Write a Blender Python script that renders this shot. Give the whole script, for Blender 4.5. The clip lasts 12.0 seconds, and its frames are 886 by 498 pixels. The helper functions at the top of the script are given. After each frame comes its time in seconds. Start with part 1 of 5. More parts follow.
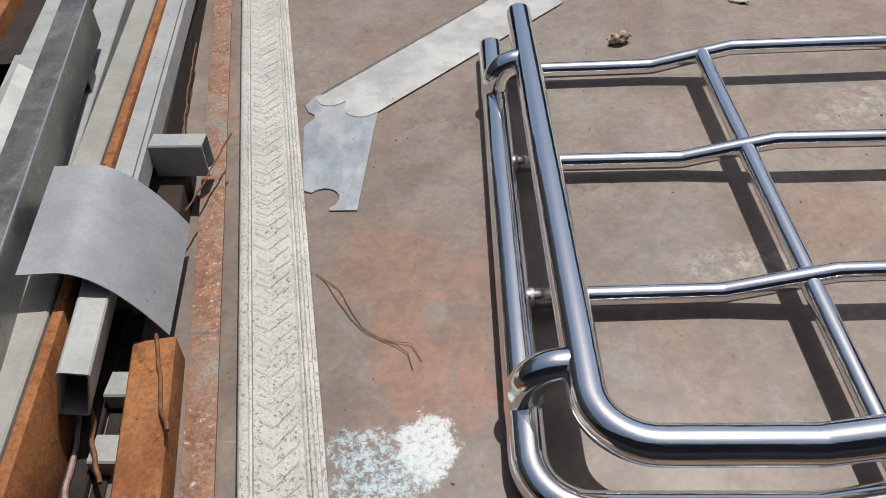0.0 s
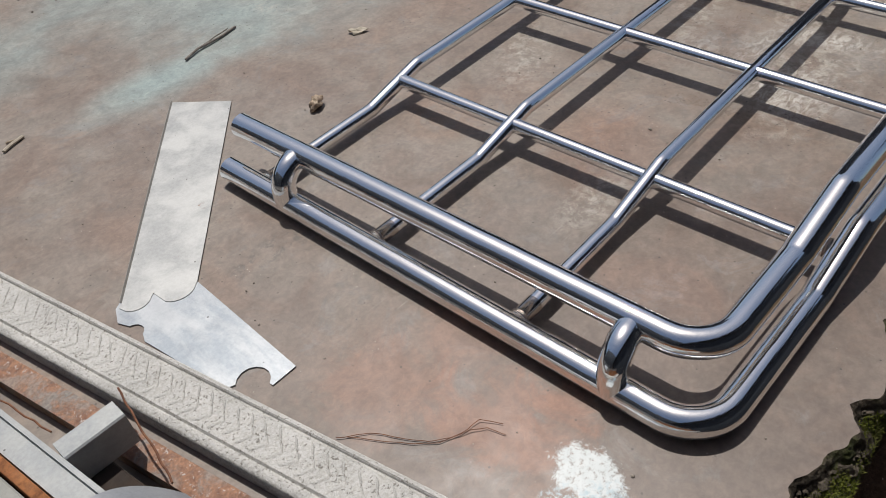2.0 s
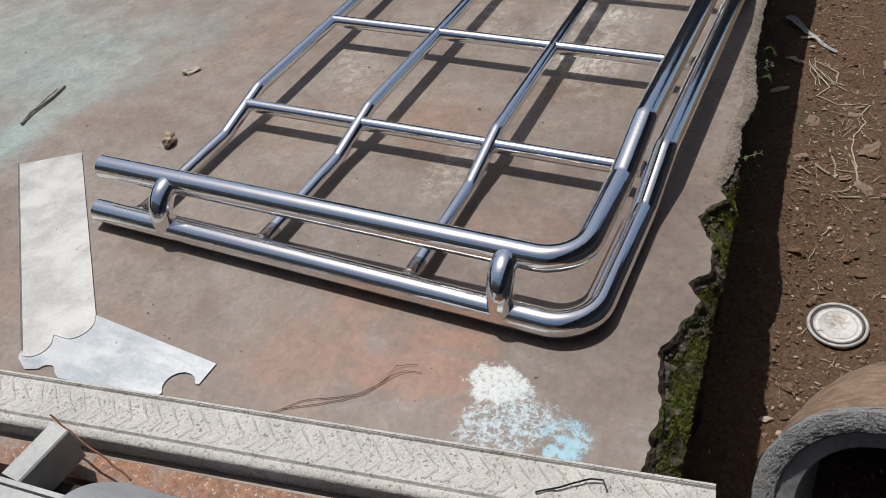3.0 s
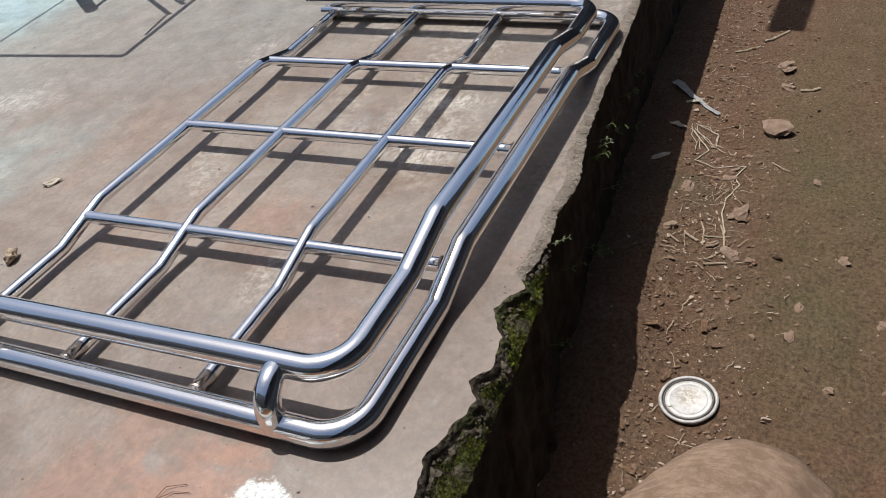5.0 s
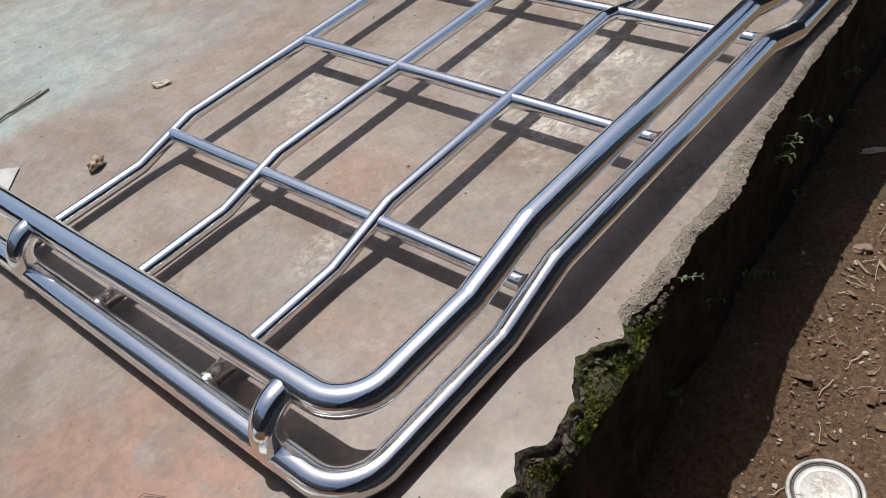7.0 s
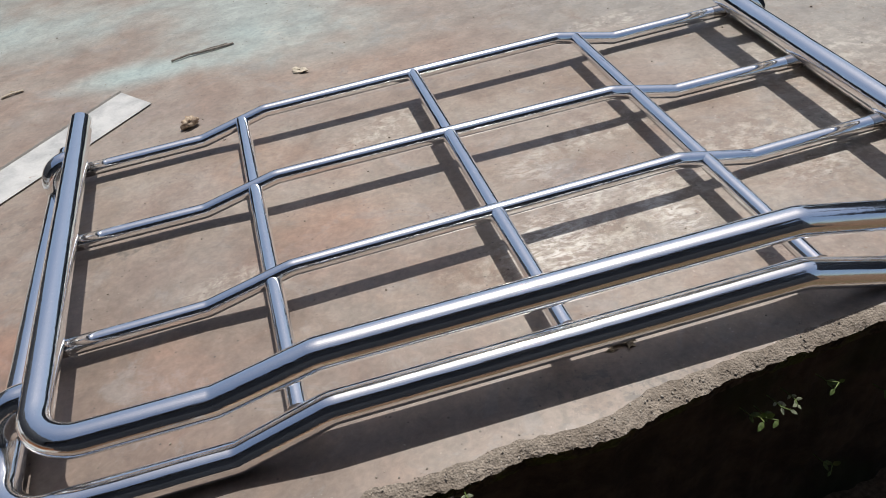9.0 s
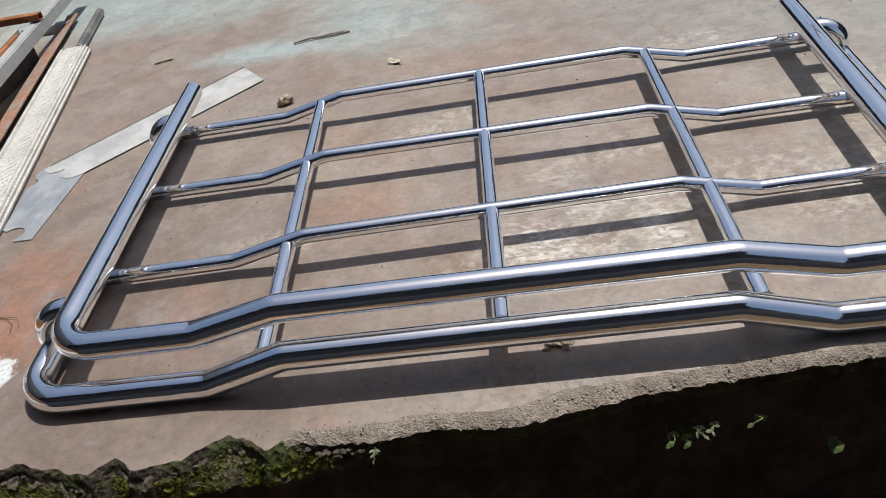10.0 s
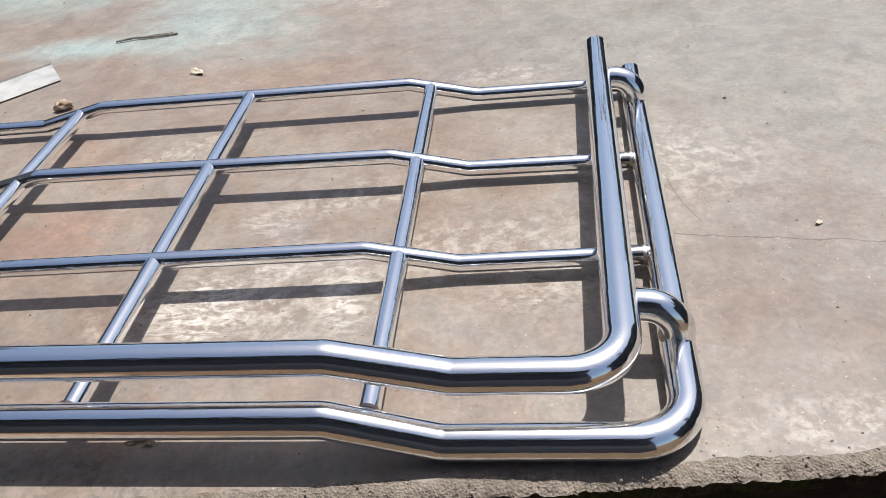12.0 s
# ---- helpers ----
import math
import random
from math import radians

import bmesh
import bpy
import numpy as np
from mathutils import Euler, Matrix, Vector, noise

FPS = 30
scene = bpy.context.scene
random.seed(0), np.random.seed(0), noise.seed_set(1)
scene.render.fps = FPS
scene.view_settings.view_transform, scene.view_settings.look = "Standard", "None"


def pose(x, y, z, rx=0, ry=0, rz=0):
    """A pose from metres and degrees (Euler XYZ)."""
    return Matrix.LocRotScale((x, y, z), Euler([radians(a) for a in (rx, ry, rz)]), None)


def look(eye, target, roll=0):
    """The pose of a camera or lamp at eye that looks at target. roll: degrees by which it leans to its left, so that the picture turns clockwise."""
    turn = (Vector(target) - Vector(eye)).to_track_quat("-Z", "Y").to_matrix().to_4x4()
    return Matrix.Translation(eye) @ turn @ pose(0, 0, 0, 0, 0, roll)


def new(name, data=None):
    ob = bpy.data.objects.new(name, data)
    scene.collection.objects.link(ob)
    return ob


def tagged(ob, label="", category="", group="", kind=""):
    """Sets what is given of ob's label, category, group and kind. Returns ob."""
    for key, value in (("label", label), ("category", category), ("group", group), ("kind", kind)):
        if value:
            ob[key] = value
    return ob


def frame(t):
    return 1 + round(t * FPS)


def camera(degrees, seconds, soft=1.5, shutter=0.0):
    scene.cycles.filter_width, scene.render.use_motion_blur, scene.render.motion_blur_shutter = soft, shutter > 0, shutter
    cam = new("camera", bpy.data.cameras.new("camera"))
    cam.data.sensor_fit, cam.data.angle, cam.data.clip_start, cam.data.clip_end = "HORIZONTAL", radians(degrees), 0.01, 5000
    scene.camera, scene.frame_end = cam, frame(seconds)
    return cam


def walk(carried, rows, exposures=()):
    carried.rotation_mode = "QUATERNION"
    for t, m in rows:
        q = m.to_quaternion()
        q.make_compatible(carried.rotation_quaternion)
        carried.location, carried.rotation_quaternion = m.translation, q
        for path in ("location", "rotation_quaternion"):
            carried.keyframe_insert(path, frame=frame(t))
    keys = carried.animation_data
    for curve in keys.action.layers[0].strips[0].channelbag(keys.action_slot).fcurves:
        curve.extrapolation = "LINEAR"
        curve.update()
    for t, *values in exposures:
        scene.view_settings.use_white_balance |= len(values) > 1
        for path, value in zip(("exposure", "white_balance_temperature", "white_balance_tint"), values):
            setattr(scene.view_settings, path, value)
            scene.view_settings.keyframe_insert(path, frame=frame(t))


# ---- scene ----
cam = camera(58.1, 12.0, 0.6)
PATH = [
    (0, (-0.052, -0.345, 1.062), (-0.145, 1.103, -0.315), -2.8),
    (0.5, (-0.305, -0.3, 1.095), (0.08, 1.106, -0.273), -1.4),
    (1, (-0.572, -0.292, 1.16), (0.053, 1.071, -0.164), -7.0),
    (1.5, (-0.669, -0.1, 1.132), (0.184, 1.12, -0.203), -5.7),
    (2, (-0.736, -0.056, 1.183), (0.242, 1.031, -0.182), -7.2),
    (2.5, (-0.921, -0.087, 1.207), (0.229, 0.857, -0.13), -9.5),
    (3, (-0.988, -0.12, 1.209), (0.285, 0.671, -0.114), -8.0),
    (3.3, (-0.994, -0.139, 1.207), (0.327, 0.608, -0.096), -7.6),
    (3.5, (-0.968, -0.165, 1.212), (0.388, 0.547, -0.075), -6.9),
    (3.7, (-0.943, -0.202, 1.222), (0.44, 0.485, -0.049), -7.6),
    (5.3, (-0.686, -0.576, 1.219), (0.649, 0.333, 0.039), -13.3),
    (5.5, (-0.679, -0.577, 1.206), (0.643, 0.376, 0.047), -14.2),
    (6, (-0.642, -0.537, 1.195), (0.605, 0.515, 0.038), -13.9),
    (6.5, (-0.48, -0.482, 1.113), (0.723, 0.566, -0.092), -11.4),
    (6.7, (-0.386, -0.454, 1.123), (0.715, 0.605, -0.168), -11.6),
    (8.3, (0.314, -0.744, 1.064), (0.905, 0.679, -0.211), -6.4),
    (8.5, (0.402, -0.752, 1.071), (0.938, 0.701, -0.194), -5.8),
    (9, (0.677, -0.719, 1.067), (0.905, 0.854, -0.147), -9.4),
    (9.5, (0.842, -0.729, 1.054), (0.894, 0.872, -0.144), -10.0),
    (10, (1.096, -0.899, 1.107), (0.863, 0.706, -0.063), -11.4),
    (10.5, (1.317, -1.012, 1.124), (0.973, 0.582, -0.034), -9.9),
    (11, (1.44, -0.939, 1.115), (1.104, 0.663, -0.035), -9.2),
    (11.3, (1.544, -0.841, 1.096), (1.213, 0.761, -0.054), -9.1),
    (11.5, (1.617, -0.757, 1.065), (1.311, 0.85, -0.085), -7.4),
    (12, (1.796, -0.571, 0.979), (1.524, 1.027, -0.193), -7.4),
]
EXPOSURES = [(0.0, -0.34), (1.0, -0.56), (1.5, -0.57), (2.5, -0.45), (3.7, -0.34), (5.3, -0.06), (6.7, -0.08), (8.3, -0.04), (9.5, -0.05), (10.0, -0.03), (10.5, 0.16), (12.0, 0.3)]
walk(cam, [(t, look(eye, target, roll)) for t, eye, target, roll in PATH], EXPOSURES)

# ---- light ----
SUN_WAY = Vector((0.215, 0.317, 1.0)).normalized()
world = bpy.data.worlds.new("sky")
scene.world = world
world.use_nodes = True
wn = world.node_tree
sky = wn.nodes.new("ShaderNodeTexSky")
sky.sky_type = "NISHITA"
sky.sun_disc = False
sky.sun_elevation = math.asin(SUN_WAY.z)
sky.sun_rotation = math.atan2(SUN_WAY.x, SUN_WAY.y)
sky.air_density = 1.0
sky.dust_density = 2.6
wn.links.new(sky.outputs[0], wn.nodes["Background"].inputs[0])
wn.nodes["Background"].inputs[1].default_value = 0.1
sun_data = bpy.data.lights.new("sun", "SUN")
sun_data.energy, sun_data.angle, sun_data.color = 5.0, radians(0.53), (1.0, 0.965, 0.915)
sun = new("sun", sun_data)
sun.matrix_world = look((0, 0, 20), Vector((0, 0, 20)) - SUN_WAY)


# ---- materials ----
DIFFUSE_SCALE = 0.76  # darkens every colour but bare metal, so chrome looks brighter at higher exposure


class Nodes:
    """Short ways to wire a node material."""

    def __init__(self, name):
        self.mat = bpy.data.materials.new(name)
        self.mat.use_nodes = True
        self.tree = self.mat.node_tree
        self.bsdf = self.tree.nodes["Principled BSDF"]
        self.co = self.add("ShaderNodeTexCoord").outputs["Object"]

    def add(self, kind):
        return self.tree.nodes.new(kind)

    def put(self, socket, value):
        if isinstance(value, bpy.types.NodeSocket):
            self.tree.links.new(value, socket)
        elif isinstance(value, (tuple, list)) and len(value) == 3 and socket.type == "RGBA":
            socket.default_value = (*value, 1)
        else:
            socket.default_value = value

    def noise(self, scale, detail=4.0, rough=0.55, warp=0.0, co=None):
        n = self.add("ShaderNodeTexNoise")
        self.put(n.inputs["Vector"], co or self.co)
        for key, value in (("Scale", scale), ("Detail", detail), ("Roughness", rough), ("Distortion", warp)):
            n.inputs[key].default_value = value
        return n.outputs["Fac"]

    def cells(self, scale, out="Distance", feature="F1", co=None):
        n = self.add("ShaderNodeTexVoronoi")
        n.feature = feature
        self.put(n.inputs["Vector"], co or self.co)
        n.inputs["Scale"].default_value = scale
        return n.outputs[out]

    def ramp(self, value, low, high, a=0.0, b=1.0):
        n = self.add("ShaderNodeMapRange")
        n.interpolation_type = "SMOOTHSTEP"
        self.put(n.inputs[0], value)
        for k, v in enumerate((low, high, a, b)):
            self.put(n.inputs[k + 1], v)
        return n.outputs[0]

    def math(self, op, a, b=0.0, c=0.0):
        n = self.add("ShaderNodeMath")
        n.operation = op
        for k, v in enumerate((a, b, c)):
            self.put(n.inputs[k], v)
        return n.outputs[0]

    def mix(self, fac, a, b, mode="MIX"):
        n = self.add("ShaderNodeMix")
        n.data_type, n.blend_type = "RGBA", mode
        for k, v in ((0, fac), (6, a), (7, b)):
            self.put(n.inputs[k], v)
        return n.outputs[2]

    def split(self, co=None):
        n = self.add("ShaderNodeSeparateXYZ")
        self.put(n.inputs[0], co or self.co)
        return n.outputs

    def stretched(self, sx, sy, sz):
        n = self.add("ShaderNodeMapping")
        self.put(n.inputs[0], self.co)
        n.inputs["Scale"].default_value = (sx, sy, sz)
        return n.outputs[0]

    def blob(self, x, y, rx, ry, wobble, soft=0.35, turn=0.0, much=1.6):
        """A patch with a ragged outline on the ground."""
        n = self.add("ShaderNodeMapping")
        n.vector_type = "TEXTURE"
        self.put(n.inputs[0], self.co)
        n.inputs["Location"].default_value = (x, y, 0)
        n.inputs["Rotation"].default_value = (0, 0, radians(turn))
        n.inputs["Scale"].default_value = (rx, ry, 1.0)
        d = self.add("ShaderNodeVectorMath")
        d.operation = "LENGTH"
        self.put(d.inputs[0], n.outputs[0])
        far = self.math("ADD", d.outputs["Value"], self.math("MULTIPLY", self.math("SUBTRACT", wobble, 0.5), much))
        return self.ramp(far, 1.0 - soft, 1.0 + soft, 1.0, 0.0)

    def random(self):
        return self.add("ShaderNodeObjectInfo").outputs["Random"]

    def bump(self, height, strength, distance):
        n = self.add("ShaderNodeBump")
        self.put(n.inputs["Height"], height)
        n.inputs["Strength"].default_value, n.inputs["Distance"].default_value = strength, distance
        self.put(self.bsdf.inputs["Normal"], n.outputs[0])

    def done(self, colour, rough, metal=0.0, spec=0.5):
        if metal != 1.0:
            colour = self.mix(1.0, colour, (DIFFUSE_SCALE, DIFFUSE_SCALE, DIFFUSE_SCALE), "MULTIPLY")
        self.put(self.bsdf.inputs["Base Color"], colour)
        self.put(self.bsdf.inputs["Roughness"], rough)
        self.put(self.bsdf.inputs["Metallic"], metal)
        self.bsdf.inputs["Specular IOR Level"].default_value = spec
        return self.mat


def concrete_floor():
    n = Nodes("worn_painted_concrete")
    wide, mid, fine = n.noise(0.9, 3), n.noise(4.5, 6, 0.62, 0.4), n.noise(70, 5, 0.7)
    x, y, z = n.split()
    grey, brown, rust = (0.305, 0.268, 0.23), (0.272, 0.212, 0.172), (0.35, 0.215, 0.15)
    c = n.mix(n.ramp(wide, 0.36, 0.66), brown, (0.29, 0.235, 0.2))
    c = n.mix(n.ramp(n.math("ADD", mid, n.math("MULTIPLY", wide, 0.5)), 0.62, 0.95, 0.0, 0.75), c, grey)
    # the oxide paint is rubbed off beyond the rack and on its far end
    bare = n.math("ADD", n.math("MULTIPLY", n.math("SUBTRACT", x, 1.72), 0.95), n.math("MULTIPLY", n.math("SUBTRACT", mid, 0.5), 1.6))
    c = n.mix(n.ramp(bare, 0.0, 0.75, 0.0, 0.85), c, (0.275, 0.25, 0.222))
    patch = n.noise(2.6, 5, 0.6, 0.8)
    c = n.mix(n.math("MULTIPLY", n.ramp(patch, 0.52, 0.68), n.ramp(x, 0.5, 1.5, 0.36, 0.14)), c, rust)
    for bx, by, rx, ry in ((-0.17, 0.56, 0.16, 0.2), (0.28, 0.42, 0.22, 0.13), (0.95, 2.0, 0.55, 0.25), (1.05, 1.72, 0.3, 0.14), (-0.2, 0.78, 0.13, 0.12), (0.7, 0.9, 0.14, 0.1)):
        c = n.mix(n.math("MULTIPLY", n.blob(bx, by, rx, ry, mid, 0.8), 0.36), c, rust)
    # browner and darker in broad patches, most of them near the edge
    for bx, by, rx, ry, much in ((0.1, 0.3, 0.62, 0.42, 0.72), (-0.3, 0.75, 0.3, 0.45, 0.4), (0.25, 0.75, 0.22, 0.3, 0.35), (2.3, 0.5, 0.42, 0.4, 0.45)):
        c = n.mix(n.math("MULTIPLY", n.blob(bx, by, rx, ry, mid, 0.7, 0, 1.0), much), c, (0.185, 0.142, 0.118))
    # cool grey where the slab was never painted
    for bx, by, rx, ry, much in ((1.75, 1.95, 0.7, 0.4, 0.6), (2.35, 1.6, 0.5, 0.5, 0.45)):
        c = n.mix(n.math("MULTIPLY", n.blob(bx, by, rx, ry, mid, 0.7, 0, 1.0), much), c, (0.25, 0.245, 0.225))
    blotch = n.noise(6.5, 9, 0.72, 0.9)
    c = n.mix(n.ramp(blotch, 0.53, 0.63, 0, 0.5), c, (0.27, 0.25, 0.235))
    c = n.mix(n.ramp(blotch, 0.47, 0.36, 0, 0.45), c, (0.235, 0.165, 0.128))
    streaky = n.noise(7, 6, 0.7, 1.2)
    for bx, by, rx, ry, much in ((-0.15, 0.5, 0.09, 0.12, 0.5), (-0.12, 0.42, 0.12, 0.06, 0.3), (0.29, 0.46, 0.07, 0.13, 0.15), (-0.22, 0.72, 0.1, 0.12, 0.35), (-0.05, 0.68, 0.07, 0.1, 0.3), (0.62, 0.8, 0.16, 0.1, 0.15)):
        c = n.mix(n.math("MULTIPLY", n.blob(bx, by, rx, ry, streaky, 0.5, 20, 3.2), much), c, (0.38, 0.175, 0.105))
    # turquoise paint dust
    teal, ash = (0.38, 0.49, 0.48), (0.34, 0.325, 0.295)
    soft_edge = n.noise(3.2, 5, 0.6, 0.5)
    for bx, by, rx, ry, much, tone in ((1.7, 3.1, 1.0, 0.75, 0.75, ash), (0.75, 2.9, 0.6, 0.6, 0.6, ash), (2.6, 1.9, 0.8, 0.7, 0.4, ash), (0.13, 2.06, 0.2, 0.09, 0.75, teal), (0.55, 2.6, 0.35, 0.4, 0.45, teal), (0.6, 2.14, 0.32, 0.14, 0.5, teal),
                                       (0.82, 1.9, 0.26, 0.1, 0.3, teal), (-0.42, 2.72, 0.5, 0.25, 0.5, teal), (-1.0, 3.0, 0.5, 0.3, 0.5, teal), (1.95, 4.0, 0.6, 0.75, 0.95, teal), (2.9, 4.6, 1.2, 0.8, 0.8, teal),
                                       (3.6, 3.2, 1.0, 0.6, 0.5, teal), (-1.2, 3.6, 1.0, 0.6, 0.4, teal)):
        c = n.mix(n.math("MULTIPLY", n.blob(bx, by, rx, ry, soft_edge, 0.85), much), c, tone)
    for bx, by, rx, ry in ((1.95, 3.95, 0.5, 0.65), (2.9, 4.6, 1.0, 0.7)):
        c = n.mix(n.math("MULTIPLY", n.blob(bx, by, rx, ry, soft_edge, 0.5, 0, 0.9), n.ramp(n.noise(9, 5, 0.7), 0.3, 0.6, 0.45, 0.95)), c, (0.42, 0.58, 0.62))
    # scuffed plaster and limewash marks
    scuff = n.noise(28, 6, 0.75, 0.3)
    pale = (0.6, 0.56, 0.49)
    for bx, by, rx, ry, turn in ((0.86, 1.26, 0.16, 0.07, 30), (1.5, 0.72, 0.36, 0.1, 20), (1.18, 0.55, 0.25, 0.1, 0), (1.68, 1.62, 0.16, 0.05, 0), (1.2, 2.45, 0.14, 0.03, 20),
                                 (2.05, 1.1, 0.22, 0.16, 0), (0.42, 0.72, 0.1, 0.05, 0), (2.35, 0.3, 0.3, 0.06, 5), (1.9, 0.72, 0.16, 0.1, 40), (1.35, 0.98, 0.2, 0.06, 15), (1.06, 2.6, 0.14, 0.03, -50), (1.19, 2.55, 0.06, 0.05, 0), (1.14, 2.93, 0.12, 0.03, -60), (0.61, 2.16, 0.03, 0.075, 15)):
        much = n.math("MULTIPLY", n.blob(bx, by, rx, ry, mid, 0.8, turn), n.ramp(scuff, 0.44, 0.62))
        c = n.mix(n.math("MULTIPLY", much, 0.55), c, pale)
    # whiter streaks rubbed into the slab; under the rack they also paint its sheen
    streak = n.noise(1.0, 6, 0.7, 0.8, n.stretched(26, 60, 1))
    for bx, by, rx, ry, much in ((1.1, 0.58, 0.1, 0.1, 0.75), (1.385, 0.63, 0.045, 0.12, 0.65), (1.24, 0.74, 0.1, 0.06, 0.45), (1.16, 0.88, 0.08, 0.06, 0.3), (1.75, 0.62, 0.08, 0.05, 0.3), (1.13, 2.5, 0.08, 0.2, 0.5)):
        c = n.mix(n.math("MULTIPLY", n.math("MULTIPLY", n.blob(bx, by, rx, ry, streaky, 0.6, 10, 1.8), n.ramp(streak, 0.42, 0.62)), much), c, (0.78, 0.75, 0.7))
    for bx, by, rx, ry in ((-0.14, 1.19, 0.1, 0.035), (1.95, 1.78, 0.1, 0.03), (0.2, 0.95, 0.08, 0.03), (1.14, 0.13, 0.16, 0.05), (1.0, 0.19, 0.1, 0.04)):
        c = n.mix(n.math("MULTIPLY", n.blob(bx, by, rx, ry, mid, 0.7), n.ramp(scuff, 0.5, 0.6, 0, 0.7)), c, (0.13, 0.12, 0.11))
    # spilt white and blue paint
    ragged = n.noise(38, 6, 0.8, 0.5)
    white = n.math("MULTIPLY", n.blob(-0.135, 0.33, 0.046, 0.058, ragged, 0.16, 0, 1.9), n.ramp(n.noise(90, 6, 0.8), 0.36, 0.5, 0.25, 1.0))
    c = n.mix(white, c, (0.72, 0.76, 0.76))
    for bx, by, rx, ry in ((-0.235, 0.325, 0.06, 0.035), (-0.225, 0.265, 0.055, 0.045), (-0.185, 0.24, 0.04, 0.05), (-0.17, 0.28, 0.045, 0.035)):
        c = n.mix(n.math("MULTIPLY", n.blob(bx, by, rx, ry, ragged, 0.3, 0, 2.2), n.ramp(n.noise(75, 7, 0.85, 0.4), 0.47, 0.55, 0.05, 0.95)), c, (0.52, 0.64, 0.69))
    c = n.mix(n.math("MULTIPLY", n.blob(-0.21, 0.17, 0.05, 0.045, ragged, 0.2), n.ramp(scuff, 0.42, 0.54)), c, (0.36, 0.6, 0.72))
    # a hair crack in the bare part
    line = n.math("ABSOLUTE", n.math("ADD", n.math("SUBTRACT", y, n.math("MULTIPLY_ADD", x, -0.13, 1.06)), n.math("MULTIPLY", n.math("SUBTRACT", n.noise(9, 5), 0.5), 0.06)))
    crack = n.math("MULTIPLY", n.ramp(line, 0.0012, 0.0026, 1, 0), n.ramp(x, 1.92, 2.0))
    c = n.mix(n.math("MULTIPLY", crack, 0.75), c, (0.09, 0.08, 0.07))
    # a short curved branch of it
    away = n.math("SUBTRACT", 1.01, y)
    bow = n.math("ABSOLUTE", n.math("SUBTRACT", n.math("SUBTRACT", x, 2.056), n.math("ADD", n.math("MULTIPLY", away, 0.1), n.math("MULTIPLY", n.math("MULTIPLY", away, away), 1.0))))
    branch = n.math("MULTIPLY", n.ramp(bow, 0.001, 0.002, 1, 0), n.math("MULTIPLY", n.ramp(y, 0.82, 0.85), n.ramp(y, 1.03, 1.0)))
    c = n.mix(n.math("MULTIPLY", branch, 0.55), c, (0.09, 0.08, 0.07))
    # white and rusty flecks trodden into the bare part
    right = n.math("MULTIPLY", n.ramp(x, 0.9, 1.5), n.ramp(n.noise(5, 4, 0.6), 0.42, 0.56))
    c = n.mix(n.math("MULTIPLY", n.math("MULTIPLY", n.ramp(n.noise(120, 3, 0.6), 0.66, 0.7), right), 0.65), c, (0.66, 0.63, 0.57))
    c = n.mix(n.math("MULTIPLY", n.math("MULTIPLY", n.ramp(n.noise(62, 6, 0.75, 0.4), 0.58, 0.64), right), 0.5), c, (0.22, 0.12, 0.08))
    grains = n.cells(55, "Distance")
    c = n.mix(n.math("MULTIPLY", n.ramp(grains, 0.06, 0.12, 0.6, 0), n.ramp(n.noise(7), 0.54, 0.66)), c, (0.55, 0.51, 0.45))
    c = n.mix(n.math("MULTIPLY", n.ramp(n.cells(31), 0.05, 0.09, 1, 0), 0.7), c, (0.08, 0.07, 0.06))
    c = n.mix(0.22, c, n.mix(n.ramp(fine, 0.3, 0.7), (0.3, 0.3, 0.3), (0.7, 0.7, 0.7)), "OVERLAY")
    c = n.mix(0.4, c, n.mix(n.ramp(n.noise(13, 6, 0.65, 0.6), 0.3, 0.7), (0.35, 0.35, 0.35), (0.65, 0.65, 0.65)), "OVERLAY")
    c = n.mix(0.38, c, n.mix(n.ramp(n.noise(34, 7, 0.75, 1.0), 0.3, 0.7), (0.33, 0.33, 0.34), (0.66, 0.66, 0.65)), "OVERLAY")
    # fine scratches in two directions and dark smudges
    for sx, sy in ((5, 90), (70, 7)):
        scratch = n.ramp(n.noise(1.0, 3, 0.5, 0.3, n.stretched(sx, sy, 1)), 0.7, 0.76, 0, 0.4)
        c = n.mix(n.math("MULTIPLY", scratch, n.ramp(mid, 0.5, 0.65)), c, (0.5, 0.46, 0.41))
    c = n.mix(n.math("MULTIPLY", n.ramp(n.noise(11, 6, 0.7, 0.8), 0.62, 0.74), n.ramp(scuff, 0.45, 0.6, 0, 0.35)), c, (0.14, 0.125, 0.12))
    n.bump(n.math("ADD", n.math("MULTIPLY", mid, 0.6), n.math("MULTIPLY", fine, 0.3)), 0.15, 0.003)
    gloss = n.math("MULTIPLY", n.blob(1.25, 0.65, 0.42, 0.3, mid, 0.7, 0, 1.0), n.ramp(scuff, 0.35, 0.6, 0.06, 0.2))
    return n.done(c, n.math("SUBTRACT", n.ramp(mid, 0.3, 0.7, 0.36, 0.58), gloss))


def raw_concrete():
    n = Nodes("broken_concrete_edge")
    mid, fine = n.noise(16, 6, 0.7), n.noise(120, 5, 0.75)
    c = n.mix(n.ramp(mid, 0.35, 0.65), (0.235, 0.195, 0.158), (0.345, 0.295, 0.245))
    stones = n.ramp(n.cells(150), 0.25, 0.7)
    c = n.mix(n.math("MULTIPLY", stones, 0.25), c, (0.16, 0.13, 0.1))
    c = n.mix(0.35, c, n.mix(n.ramp(fine, 0.3, 0.7), (0.2, 0.2, 0.2), (0.8, 0.8, 0.8)), "OVERLAY")
    n.bump(n.math("ADD", n.noise(260, 4, 0.7), n.cells(230)), 0.8, 0.003)
    return n.done(c, 0.9)


